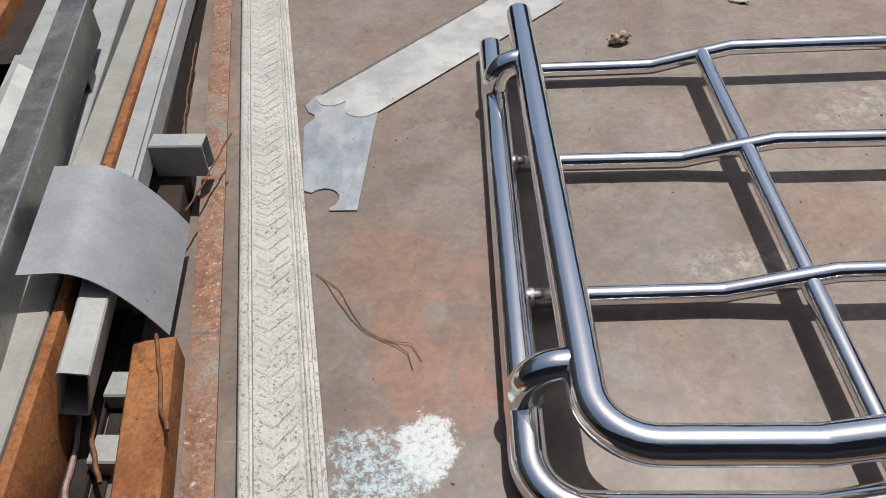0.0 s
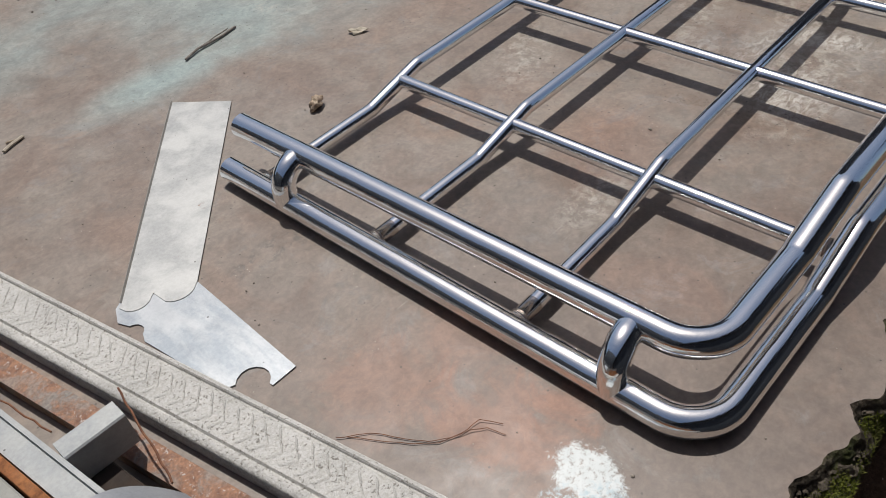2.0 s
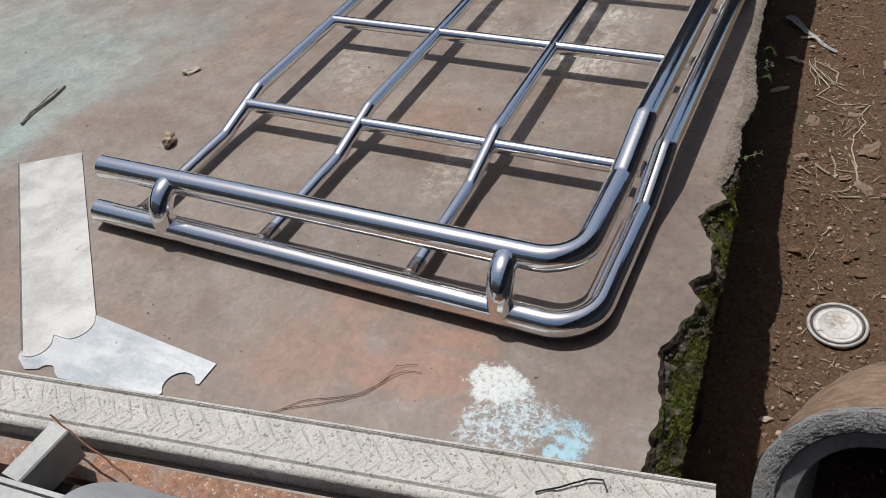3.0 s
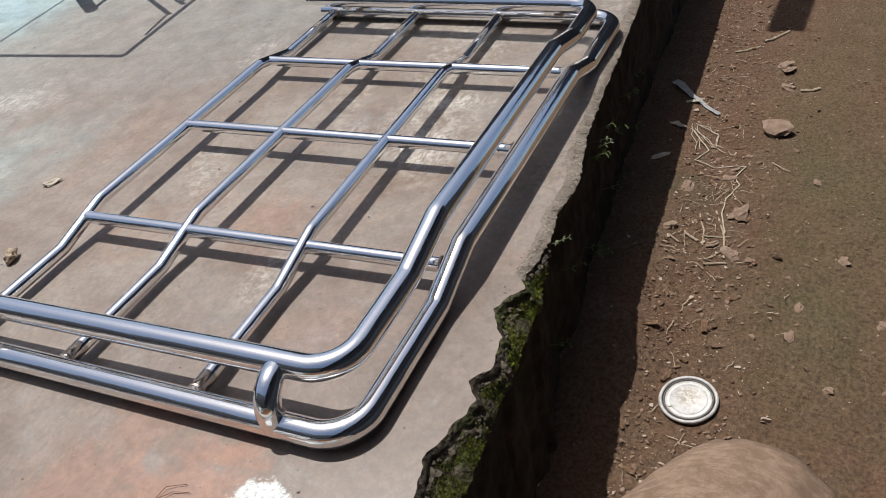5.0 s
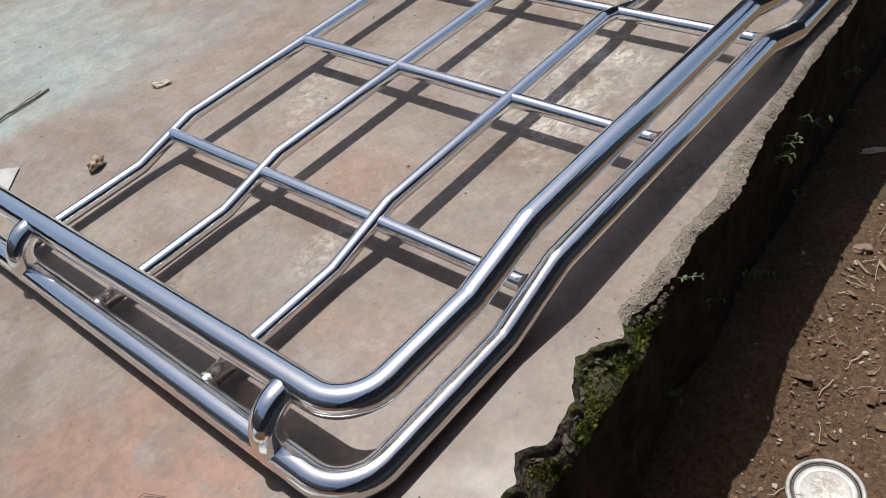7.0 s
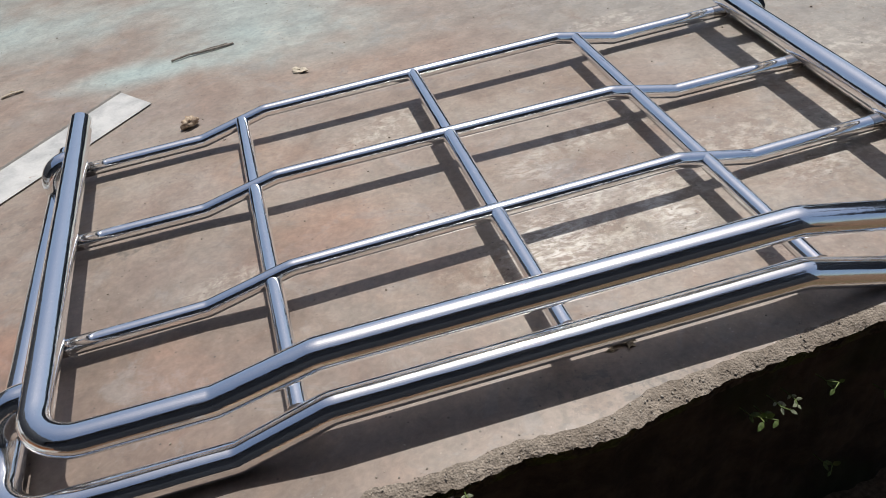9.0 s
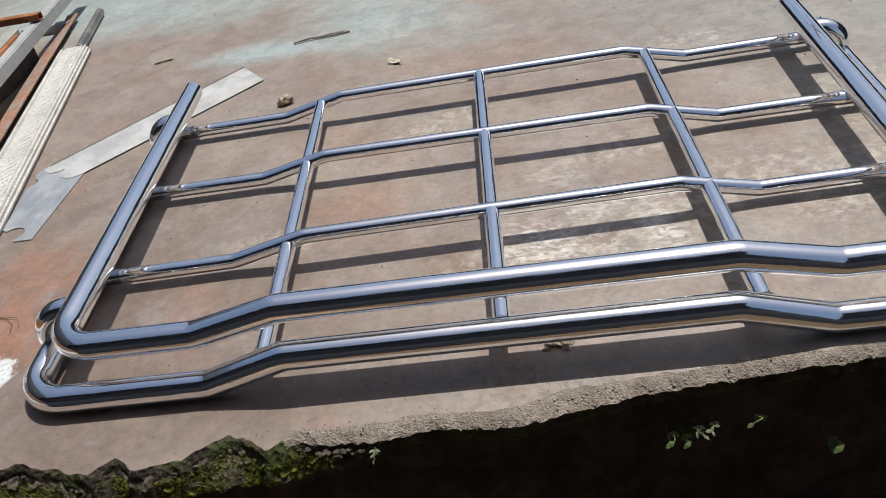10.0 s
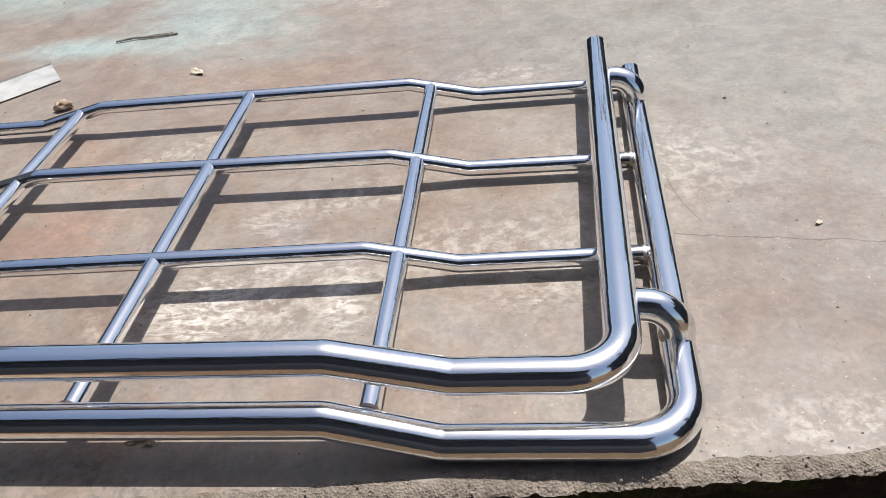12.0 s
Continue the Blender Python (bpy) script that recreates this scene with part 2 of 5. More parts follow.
def foundation():
    n = Nodes("dark_foundation")
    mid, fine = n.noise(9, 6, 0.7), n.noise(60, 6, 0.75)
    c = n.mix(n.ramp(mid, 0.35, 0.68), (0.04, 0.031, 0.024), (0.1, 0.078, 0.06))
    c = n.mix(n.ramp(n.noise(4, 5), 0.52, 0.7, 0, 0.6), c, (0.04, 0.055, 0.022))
    n.bump(n.math("ADD", mid, fine), 1.0, 0.012)
    return n.done(c, 0.95, 0, 0.2)


def earth():
    n = Nodes("dry_red_earth")
    wide, mid, fine = n.noise(1.1, 4), n.noise(8, 6, 0.65), n.noise(75, 6, 0.75)
    c = n.mix(n.ramp(wide, 0.35, 0.65), (0.168, 0.098, 0.063), (0.15, 0.098, 0.062))
    c = n.mix(n.ramp(mid, 0.45, 0.72, 0, 0.6), c, (0.2, 0.138, 0.094))
    c = n.mix(n.ramp(n.noise(2.2, 5, 0.6), 0.52, 0.68, 0, 0.5), c, (0.105, 0.095, 0.055))
    for bx, by, rx, ry in ((1.15, -0.55, 0.4, 0.2), (1.5, -0.6, 0.5, 0.2), (2.4, -0.42, 0.5, 0.18), (2.05, -0.55, 0.4, 0.2), (3.2, -0.6, 0.6, 0.25)):
        c = n.mix(n.math("MULTIPLY", n.blob(bx, by, rx, ry, mid, 0.8, 0, 1.4), 0.45), c, (0.13, 0.115, 0.062))
    c = n.mix(n.ramp(n.noise(26, 7, 0.75), 0.54, 0.68, 0, 0.45), c, (0.24, 0.17, 0.12))
    c = n.mix(n.ramp(n.noise(19, 7, 0.75), 0.56, 0.7, 0, 0.6), c, (0.085, 0.05, 0.034))
    c = n.mix(0.5, c, n.mix(n.ramp(fine, 0.32, 0.68), (0.13, 0.13, 0.13), (0.87, 0.87, 0.87)), "OVERLAY")
    n.bump(n.math("ADD", n.math("MULTIPLY", mid, 0.8), n.math("ADD", fine, n.math("MULTIPLY", n.cells(60), 0.3))), 0.8, 0.015)
    return n.done(c, 0.95, 0, 0.2)


def chrome():
    """Mirror-buffed steel: a sharp reflection under a faint haze of buffing marks."""
    n = Nodes("polished_stainless_steel")
    # buffing marks run along the tube: lengthwise where it lies along x, crosswise where along y
    nx, ny, _ = n.split(n.add("ShaderNodeNewGeometry").outputs["Normal"])
    nx, ny = n.math("ABSOLUTE", nx), n.math("ABSOLUTE", ny)
    side = n.math("DIVIDE", nx, n.math("ADD", n.math("ADD", nx, ny), 0.02))
    marks_x = n.noise(1.0, 4, 0.6, 0.2, n.stretched(3, 110, 110))
    marks_y = n.noise(1.0, 4, 0.6, 0.2, n.stretched(110, 3, 110))
    marks = n.math("ADD", n.math("MULTIPLY", marks_y, side), n.math("MULTIPLY", marks_x, n.math("SUBTRACT", 1.0, side)))
    n.bump(n.math("ADD", n.math("MULTIPLY", n.noise(9, 3), 0.6), n.math("MULTIPLY", marks, 0.55)), 0.3, 0.0022)
    n.done((0.945, 0.965, 0.975), n.ramp(n.noise(22, 5, 0.6), 0.35, 0.75, 0.02, 0.065), 1.0)
    haze = n.add("ShaderNodeBsdfPrincipled")
    for key, value in (("Base Color", (0.9, 0.9, 0.9, 1)), ("Metallic", 1.0), ("Roughness", 0.25)):
        haze.inputs[key].default_value = value
    both = n.add("ShaderNodeMixShader")
    n.put(both.inputs[0], n.ramp(n.noise(30, 5, 0.65), 0.3, 0.75, 0.06, 0.18))
    n.put(both.inputs[1], n.bsdf.outputs[0])
    n.put(both.inputs[2], haze.outputs[0])
    n.put(n.tree.nodes["Material Output"].inputs[0], both.outputs[0])
    return n.mat


def weld_metal():
    n = Nodes("ground_weld")
    f = n.noise(300, 4, 0.7)
    n.bump(f, 0.7, 0.002)
    return n.done(n.mix(n.noise(60), (0.3, 0.22, 0.17), (0.5, 0.47, 0.44)), 0.3, 1.0)


def dull_steel():
    n = Nodes("unpolished_steel")
    return n.done(n.mix(n.noise(40, 4), (0.4, 0.35, 0.31), (0.66, 0.64, 0.62)), 0.17, 1.0)


def metal_paint(name, base, second, rust_amount, rough=0.5, metal=0.0, grain=(9, 9, 9), speck=0.14, eat=17):
    """Painted, galvanised or rusted section steel, streaked along its length."""
    n = Nodes(name)
    streak, fine = n.noise(6, 6, 0.65, 0.3, n.stretched(*[g / 6 for g in grain])), n.noise(130, 5, 0.75)
    c = n.mix(n.ramp(streak, 0.35, 0.65), base, second)
    eaten = n.noise(eat, 7, 0.72, 0.5)
    rusty = n.mix(n.ramp(fine, 0.35, 0.65), (0.19, 0.065, 0.024), (0.36, 0.15, 0.06))
    c = n.mix(n.ramp(n.math("ADD", eaten, n.math("MULTIPLY", n.random(), 0.04)), 0.78 - rust_amount, 0.86 - rust_amount), c, rusty)
    c = n.mix(speck, c, n.mix(n.ramp(fine, 0.3, 0.7), (0.2, 0.2, 0.2), (0.8, 0.8, 0.8)), "OVERLAY")
    dots = n.ramp(n.cells(22), 0.035, 0.06, 0.8, 0)
    c = n.mix(dots, c, (0.06, 0.05, 0.045))
    n.bump(n.math("ADD", eaten, fine), 0.12, 0.002)
    return n.done(c, n.ramp(eaten, 0.4, 0.7, rough, rough + 0.2), metal)


def flaked_paint():
    """Old grey-brown paint in patches, rust between them, white chips along the edges."""
    n = Nodes("flaked_red_oxide_paint")
    patch, chip, fine = n.noise(11, 7, 0.7, 0.6), n.noise(48, 6, 0.75, 0.6), n.noise(170, 5, 0.8)
    rust = n.mix(n.ramp(chip, 0.35, 0.65), (0.2, 0.085, 0.045), (0.4, 0.19, 0.1))
    paint = n.mix(n.ramp(n.noise(5, 4), 0.4, 0.6), (0.27, 0.25, 0.225), (0.34, 0.255, 0.205))
    c = n.mix(n.ramp(n.math("ADD", patch, n.math("MULTIPLY", chip, 0.3)), 0.53, 0.7, 0, 0.9), paint, rust)
    rim = n.math("MULTIPLY", n.ramp(n.noise(95, 6, 0.8), 0.56, 0.62), n.ramp(patch, 0.46, 0.56))
    c = n.mix(n.math("MULTIPLY", rim, 0.85), c, (0.64, 0.59, 0.54))
    c = n.mix(0.5, c, n.mix(n.ramp(fine, 0.3, 0.7), (0.2, 0.2, 0.2), (0.8, 0.8, 0.8)), "OVERLAY")
    n.bump(n.math("ADD", chip, n.math("MULTIPLY", fine, 0.5)), 0.35, 0.002)
    return n.done(c, 0.7)


def mill_steel():
    """Dark rolled steel with grey bloom and drips along its length."""
    n = Nodes("dark_mill_steel")
    cloud, drip = n.noise(9, 6, 0.65, 0.5), n.noise(5, 6, 0.7, 0.4, n.stretched(5, 1.2, 3))
    c = n.mix(n.ramp(cloud, 0.32, 0.68), (0.16, 0.165, 0.165), (0.32, 0.315, 0.3))
    c = n.mix(n.ramp(drip, 0.52, 0.66, 0, 0.6), c, (0.42, 0.415, 0.4))
    c = n.mix(n.ramp(n.noise(28, 6, 0.75), 0.6, 0.72, 0, 0.5), c, (0.2, 0.14, 0.1))
    c = n.mix(0.35, c, n.mix(n.ramp(n.noise(140, 5, 0.8), 0.3, 0.7), (0.2, 0.2, 0.2), (0.8, 0.8, 0.8)), "OVERLAY")
    n.bump(cloud, 0.1, 0.002)
    return n.done(c, n.ramp(cloud, 0.4, 0.7, 0.3, 0.45), 0.5)


def speckled_white():
    n = Nodes("speckled_white_paint")
    mid, fine = n.noise(11, 5), n.noise(180, 4, 0.7)
    c = n.mix(n.ramp(mid, 0.35, 0.7), (0.6, 0.585, 0.55), (0.74, 0.72, 0.68))
    pits = n.math("MULTIPLY", n.ramp(n.noise(170, 3, 0.6), 0.58, 0.65), n.ramp(n.noise(30, 5, 0.7), 0.3, 0.55))
    c = n.mix(n.math("MULTIPLY", pits, 0.85), c, (0.3, 0.275, 0.24))
    c = n.mix(n.ramp(n.noise(60, 6, 0.8, 0.5), 0.58, 0.68, 0, 0.45), c, (0.5, 0.48, 0.44))
    c = n.mix(0.5, c, n.mix(n.ramp(n.noise(150, 5, 0.8), 0.32, 0.62), (0.2, 0.2, 0.2), (0.75, 0.75, 0.75)), "OVERLAY")
    c = n.mix(n.ramp(n.noise(14, 6, 0.7), 0.6, 0.75, 0, 0.5), c, (0.42, 0.38, 0.31))
    n.bump(n.math("SUBTRACT", n.math("ADD", fine, n.noise(90, 5, 0.7)), pits), 0.7, 0.003)
    return n.done(c, 0.85, 0, 0.25)


def plain(name, a, b, scale, rough=0.7, metal=0.0, bump=0.3, depth=0.002):
    n = Nodes(name)
    f, g = n.noise(scale, 5, 0.65), n.noise(scale * 9, 4, 0.7)
    c = n.mix(n.ramp(f, 0.35, 0.68), a, b)
    c = n.mix(0.3, c, n.mix(n.ramp(g, 0.3, 0.7), (0.25, 0.25, 0.25), (0.75, 0.75, 0.75)), "OVERLAY")
    n.bump(n.math("ADD", f, g), bump, depth)
    return n.done(c, rough, metal)


def stained_lid():
    """White enamel with a crusted brown stain in the middle and grey scratches."""
    n = Nodes("stained_white_lid")
    x, y, z = n.split()
    far = n.math("ADD", n.math("POWER", n.math("SUBTRACT", x, 0.012), 2.0), n.math("POWER", y, 2.0))
    crust = n.math("MULTIPLY", n.ramp(n.math("POWER", far, 0.5), 0.012, 0.05, 1, 0), n.ramp(n.noise(110, 7, 0.8, 0.4), 0.42, 0.56))
    c = n.mix(n.ramp(n.noise(55, 5, 0.7), 0.4, 0.7), (0.8, 0.79, 0.78), (0.62, 0.6, 0.58))
    c = n.mix(n.math("MULTIPLY", crust, 0.85), c, (0.36, 0.29, 0.2))
    c = n.mix(n.ramp(n.noise(150, 6, 0.8), 0.6, 0.68, 0, 0.7), c, (0.3, 0.25, 0.21))
    n.bump(n.noise(120, 5, 0.7), 0.3, 0.001)
    return n.done(c, 0.5)


def pebble_mix():
    n = Nodes("loose_stones")
    r = n.add("ShaderNodeNewGeometry").outputs["Random Per Island"]
    c = n.mix(n.ramp(r, 0.0, 0.85), (0.13, 0.078, 0.05), (0.31, 0.21, 0.15))
    c = n.mix(n.ramp(r, 0.88, 0.9), c, (0.54, 0.44, 0.36))
    c = n.mix(0.4, c, n.mix(n.noise(90, 4), (0.2, 0.2, 0.2), (0.8, 0.8, 0.8)), "OVERLAY")
    return n.done(c, 0.9, 0, 0.2)


def moss_green():
    n = Nodes("moss")
    r = n.add("ShaderNodeNewGeometry").outputs["Random Per Island"]
    c = n.mix(n.ramp(n.noise(14, 4), 0.38, 0.62), (0.06, 0.066, 0.014), (0.24, 0.285, 0.04))
    c = n.mix(n.math("MULTIPLY", r, 0.6), c, (0.15, 0.14, 0.05))
    return n.done(c, 0.9, 0, 0.2)


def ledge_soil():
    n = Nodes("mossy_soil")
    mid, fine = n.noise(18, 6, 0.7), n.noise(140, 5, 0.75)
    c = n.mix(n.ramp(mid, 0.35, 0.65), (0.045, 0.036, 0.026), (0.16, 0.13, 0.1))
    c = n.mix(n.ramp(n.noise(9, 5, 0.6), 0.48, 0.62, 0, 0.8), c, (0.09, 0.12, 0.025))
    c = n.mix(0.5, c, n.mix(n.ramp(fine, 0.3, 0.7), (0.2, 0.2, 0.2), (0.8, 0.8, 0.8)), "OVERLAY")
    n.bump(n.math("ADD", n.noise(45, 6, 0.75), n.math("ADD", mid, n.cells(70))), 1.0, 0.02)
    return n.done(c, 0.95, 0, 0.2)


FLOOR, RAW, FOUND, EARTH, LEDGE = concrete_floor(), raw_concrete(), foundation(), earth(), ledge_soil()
CHROME, WELD, DULL = chrome(), weld_metal(), dull_steel()
GALV = metal_paint("galvanised_steel", (0.42, 0.45, 0.48), (0.5, 0.53, 0.55), 0.02, 0.38, 0.55)
GREYTUBE = metal_paint("grey_primed_steel", (0.4, 0.42, 0.43), (0.5, 0.51, 0.5), 0.06, 0.5, 0.2)
BEIGE = metal_paint("grey_beige_steel", (0.34, 0.34, 0.31), (0.42, 0.41, 0.37), 0.07, 0.55)
DARKSTEEL = mill_steel()
RUST = metal_paint("rusted_steel", (0.27, 0.092, 0.028), (0.4, 0.165, 0.055), 0.2, 0.75, 0.0, (9, 9, 9), 0.5)
FLAKED = flaked_paint()
# near-black rust; the shade of the pile's gaps is put into this colour
RUSTSHADE = metal_paint("dark_rust_with_gap_shade", (0.022, 0.016, 0.013), (0.045, 0.028, 0.02), 0.01, 0.8)
DULLPAINT = metal_paint("grey_brown_paint", (0.36, 0.34, 0.31), (0.46, 0.44, 0.41), 0.1, 0.5, 0.1)
WHITEROOF = metal_paint("chalky_white_paint", (0.56, 0.57, 0.55), (0.72, 0.72, 0.7), 0.03, 0.6)
WHITE = speckled_white()
WHITEPAINT = metal_paint("dirty_white_paint", (0.37, 0.385, 0.375), (0.48, 0.49, 0.475), 0.05, 0.5)
PLATEW = metal_paint("whitish_sheet_metal", (0.46, 0.465, 0.46), (0.66, 0.66, 0.64), 0.1, 0.45, 0.25)
PLATEG = metal_paint("bluish_galvanised_sheet", (0.38, 0.42, 0.46), (0.56, 0.58, 0.6), 0.06, 0.38, 0.45, (14, 5, 9))
SHEET = metal_paint("dull_grey_sheet", (0.33, 0.345, 0.37), (0.4, 0.415, 0.44), 0.0, 0.55, 0.15)
RUSTWIRE = plain("rusty_wire", (0.16, 0.06, 0.03), (0.28, 0.12, 0.06), 60, 0.8)
PINKROD = plain("pinkish_primed_rod", (0.34, 0.22, 0.19), (0.5, 0.36, 0.32), 60, 0.7)
CHIPBARK = plain("dry_bark_chip", (0.26, 0.15, 0.09), (0.46, 0.3, 0.19), 60, 0.9)
BARK = plain("dry_bark", (0.3, 0.21, 0.15), (0.72, 0.58, 0.43), 70, 0.9, 0, 0.5, 0.003)
STRAW = plain("dry_straw", (0.36, 0.28, 0.19), (0.54, 0.45, 0.33), 50, 0.85)
STONE = plain("brown_stone", (0.24, 0.16, 0.11), (0.36, 0.26, 0.2), 30, 0.9, 0, 0.6, 0.004)
LIDMAT = stained_lid()
RIMMAT = plain("tinned_rim", (0.4, 0.39, 0.38), (0.62, 0.61, 0.6), 45, 0.5, 0.1)
GROOVE = plain("dark_grey_groove", (0.1, 0.09, 0.085), (0.22, 0.2, 0.19), 60, 0.8)
CEMENT = plain("weathered_cement_pipe", (0.25, 0.165, 0.11), (0.4, 0.28, 0.2), 26, 0.9, 0, 0.8, 0.004)
CEMENTRAW = plain("rough_cement_rim", (0.34, 0.345, 0.355), (0.54, 0.545, 0.55), 240, 0.95, 0, 1.0, 0.003)
CEMENTIN = plain("smooth_grey_cement", (0.3, 0.31, 0.33), (0.4, 0.41, 0.43), 8, 0.85)
GREEN = plain("dark_green_enamel", (0.02, 0.06, 0.045), (0.035, 0.085, 0.06), 12, 0.4)
PALESTRAW = plain("bleached_straw", (0.5, 0.44, 0.34), (0.68, 0.6, 0.48), 50, 0.85)
CLOD = plain("brown_clod", (0.3, 0.24, 0.17), (0.46, 0.39, 0.29), 80, 0.95, 0, 0.8, 0.004)
PLASTIC = plain("pale_plastic_film", (0.6, 0.62, 0.63), (0.75, 0.76, 0.76), 40, 0.4)
PEBBLES, MOSS = pebble_mix(), moss_green()
RUBBLE = plain("mortar_rubble", (0.06, 0.048, 0.034), (0.19, 0.155, 0.115), 60, 0.95, 0, 0.8, 0.004)
GRIT = plain("pale_grit", (0.24, 0.2, 0.165), (0.42, 0.38, 0.33), 50, 0.9)
LEAF = plain("weed_leaf", (0.09, 0.15, 0.035), (0.2, 0.27, 0.08), 60, 0.6)
PALELEAF = plain("pale_weed_leaf", (0.4, 0.45, 0.3), (0.55, 0.58, 0.42), 60, 0.6)
TWIG = plain("grey_twig", (0.2, 0.175, 0.15), (0.36, 0.32, 0.28), 60, 0.9)
WALLMAT = plain("unseen_dark_wall", (0.022, 0.028, 0.04), (0.034, 0.042, 0.058), 2, 0.9)


# ---- builders ----
def part(name, bm, material, parent=None, label=""):
    mesh = bpy.data.meshes.new(name)
    bm.to_mesh(mesh)
    bm.free()
    mesh.materials.append(material)
    ob = new(name, mesh)
    if parent:
        ob.parent = parent
    if label:
        tagged(ob, label)
    return ob


def thing(name, label, category, group="", m=None, kind=""):
    ob = new(name)
    ob.empty_display_size = 0.05
    if m:
        ob.matrix_world = m
    return tagged(ob, label, category, group, kind)


def smooth(bm, angle=0.6):
    bm.normal_update()
    for f in bm.faces:
        f.smooth = True
    for e in bm.edges:
        if len(e.link_faces) == 2 and e.calc_face_angle(0) > angle:
            e.smooth = False
    return bm


def sweep(path, r, segs=24, bore=0.0, mitres=(), taper=None):
    """A tube along a path, mitred at its corners; with a bore it is open at the ends."""
    bm = bmesh.new()
    pts = [Vector(p) for p in path]
    ways = [(b - a).normalized() for a, b in zip(pts, pts[1:])]
    side = ways[0].orthogonal().normalized()
    rings, inner = [], []
    for k, p in enumerate(pts):
        a, b = ways[max(k - 1, 0)], ways[min(k, len(ways) - 1)]
        side = (side - a * side.dot(a)).normalized()
        up = a.cross(side)
        cut = (a + b).normalized()
        scale = taper[k] if taper else 1.0

        def ring(rad):
            out = []
            for s in range(segs):
                t = 2 * math.pi * s / segs
                off = side * math.cos(t) * rad + up * math.sin(t) * rad
                off -= a * (off.dot(cut) / max(a.dot(cut), 0.2))
                out.append(bm.verts.new(p + off))
            return out

        rings.append(ring(r * scale))
        if bore and k in (0, len(pts) - 1):
            inner.append(ring(bore))
        if k < len(ways):
            side = (side - b * side.dot(b)).normalized()
    for k, (u, v) in enumerate(zip(rings, rings[1:])):
        for s in range(segs):
            bm.faces.new((u[s], u[(s + 1) % segs], v[(s + 1) % segs], v[s]))
    if bore:
        for end, (ring_out, ring_in, way) in enumerate(((rings[0], inner[0], ways[0]), (rings[-1], inner[1], -ways[-1]))):
            deep = [bm.verts.new(v.co + way * 0.06) for v in ring_in]
            for s in range(segs):
                q = (s + 1) % segs
                bm.faces.new((ring_out[s], ring_in[s], ring_in[q], ring_out[q]))
                bm.faces.new((ring_in[s], deep[s], deep[q], ring_in[q]))
            bm.faces.new(deep)
    else:
        bm.faces.new(rings[0])
        bm.faces.new(rings[-1])
    bmesh.ops.recalc_face_normals(bm, faces=bm.faces)
    smooth(bm, 0.5)
    bm.edges.ensure_lookup_table()
    for k in mitres:
        ring_set = set(rings[k])
        for e in bm.edges:
            if e.verts[0] in ring_set and e.verts[1] in ring_set:
                e.smooth = False
    return bm


def rounded(points, radius, steps=10):
    """A path with its corners rounded; returns the points and the indices of the sharp ones."""
    out, sharp = [Vector(points[0][:3])], []
    for k in range(1, len(points) - 1):
        p, a, b = Vector(points[k][:3]), Vector(points[k - 1][:3]), Vector(points[k + 1][:3])
        r = points[k][3] if len(points[k]) > 3 else radius
        if r == 0:
            sharp.append(len(out))
            out.append(p)
            continue
        u, v = (a - p).normalized(), (b - p).normalized()
        half = u.angle(v) / 2
        cut = r / math.tan(half)
        centre = p + (u + v).normalized() * (r / math.sin(half))
        s, e = p + u * cut - centre, p + v * cut - centre
        for i in range(steps + 1):
            t = i / steps
            ang = s.angle(e)
            out.append(centre + (s * math.sin((1 - t) * ang) + e * math.sin(t * ang)) / math.sin(ang))
    out.append(Vector(points[-1][:3]))
    return out, sharp


def extrude(profile, p0, p1, bevel=0.0, twist=0.0):
    """A closed profile (across, up) run from p0 to p1."""
    bm = bmesh.new()
    p0, p1 = Vector(p0), Vector(p1)
    way = (p1 - p0).normalized()
    across = way.cross(Vector((0, 0, 1))).normalized()
    up = across.cross(way)
    rings = []
    for p in (p0, p1):
        rings.append([bm.verts.new(p + across * (a * math.cos(twist) - b * math.sin(twist)) + up * (a * math.sin(twist) + b * math.cos(twist))) for a, b in profile])
    n = len(profile)
    for s in range(n):
        bm.faces.new((rings[0][s], rings[0][(s + 1) % n], rings[1][(s + 1) % n], rings[1][s]))
    bm.faces.new(rings[0])
    bm.faces.new(rings[1])
    bmesh.ops.recalc_face_normals(bm, faces=bm.faces)
    if bevel:
        bmesh.ops.bevel(bm, geom=[e for e in bm.edges if e.calc_face_angle(0) > 0.5], offset=bevel, segments=2, affect="EDGES", profile=0.5, clamp_overlap=True)
    return smooth(bm, 0.9)


def box_tube(w, h, t, p0, p1, bevel=0.003, twist=0.0):
    """A hollow rectangular section with open ends, its bottom along the line p0 to p1."""
    bm = bmesh.new()
    p0, p1 = Vector(p0), Vector(p1)
    way = (p1 - p0).normalized()
    across = way.cross(Vector((0, 0, 1))).normalized()
    up = across.cross(way)

    def ring(p, in_by):
        a, lo, hi, c = w / 2 - in_by, in_by, h - in_by, bevel
        shape = ((-a + c, lo), (a - c, lo), (a, lo + c), (a, hi - c), (a - c, hi), (-a + c, hi), (-a, hi - c), (-a, lo + c))
        return [bm.verts.new(p + across * (x * math.cos(twist) + y * math.sin(twist)) + up * (y * math.cos(twist) - x * math.sin(twist))) for x, y in shape]

    outer, inner = [ring(p0, 0), ring(p1, 0)], [ring(p0, t), ring(p1, t)]
    for s in range(8):
        q = (s + 1) % 8
        bm.faces.new((outer[0][s], outer[0][q], outer[1][q], outer[1][s]))
        bm.faces.new((inner[0][s], inner[0][q], inner[1][q], inner[1][s]))
        for k in (0, 1):
            bm.faces.new((outer[k][s], outer[k][q], inner[k][q], inner[k][s]))
    bmesh.ops.recalc_face_normals(bm, faces=bm.faces)
    return smooth(bm, 0.5)


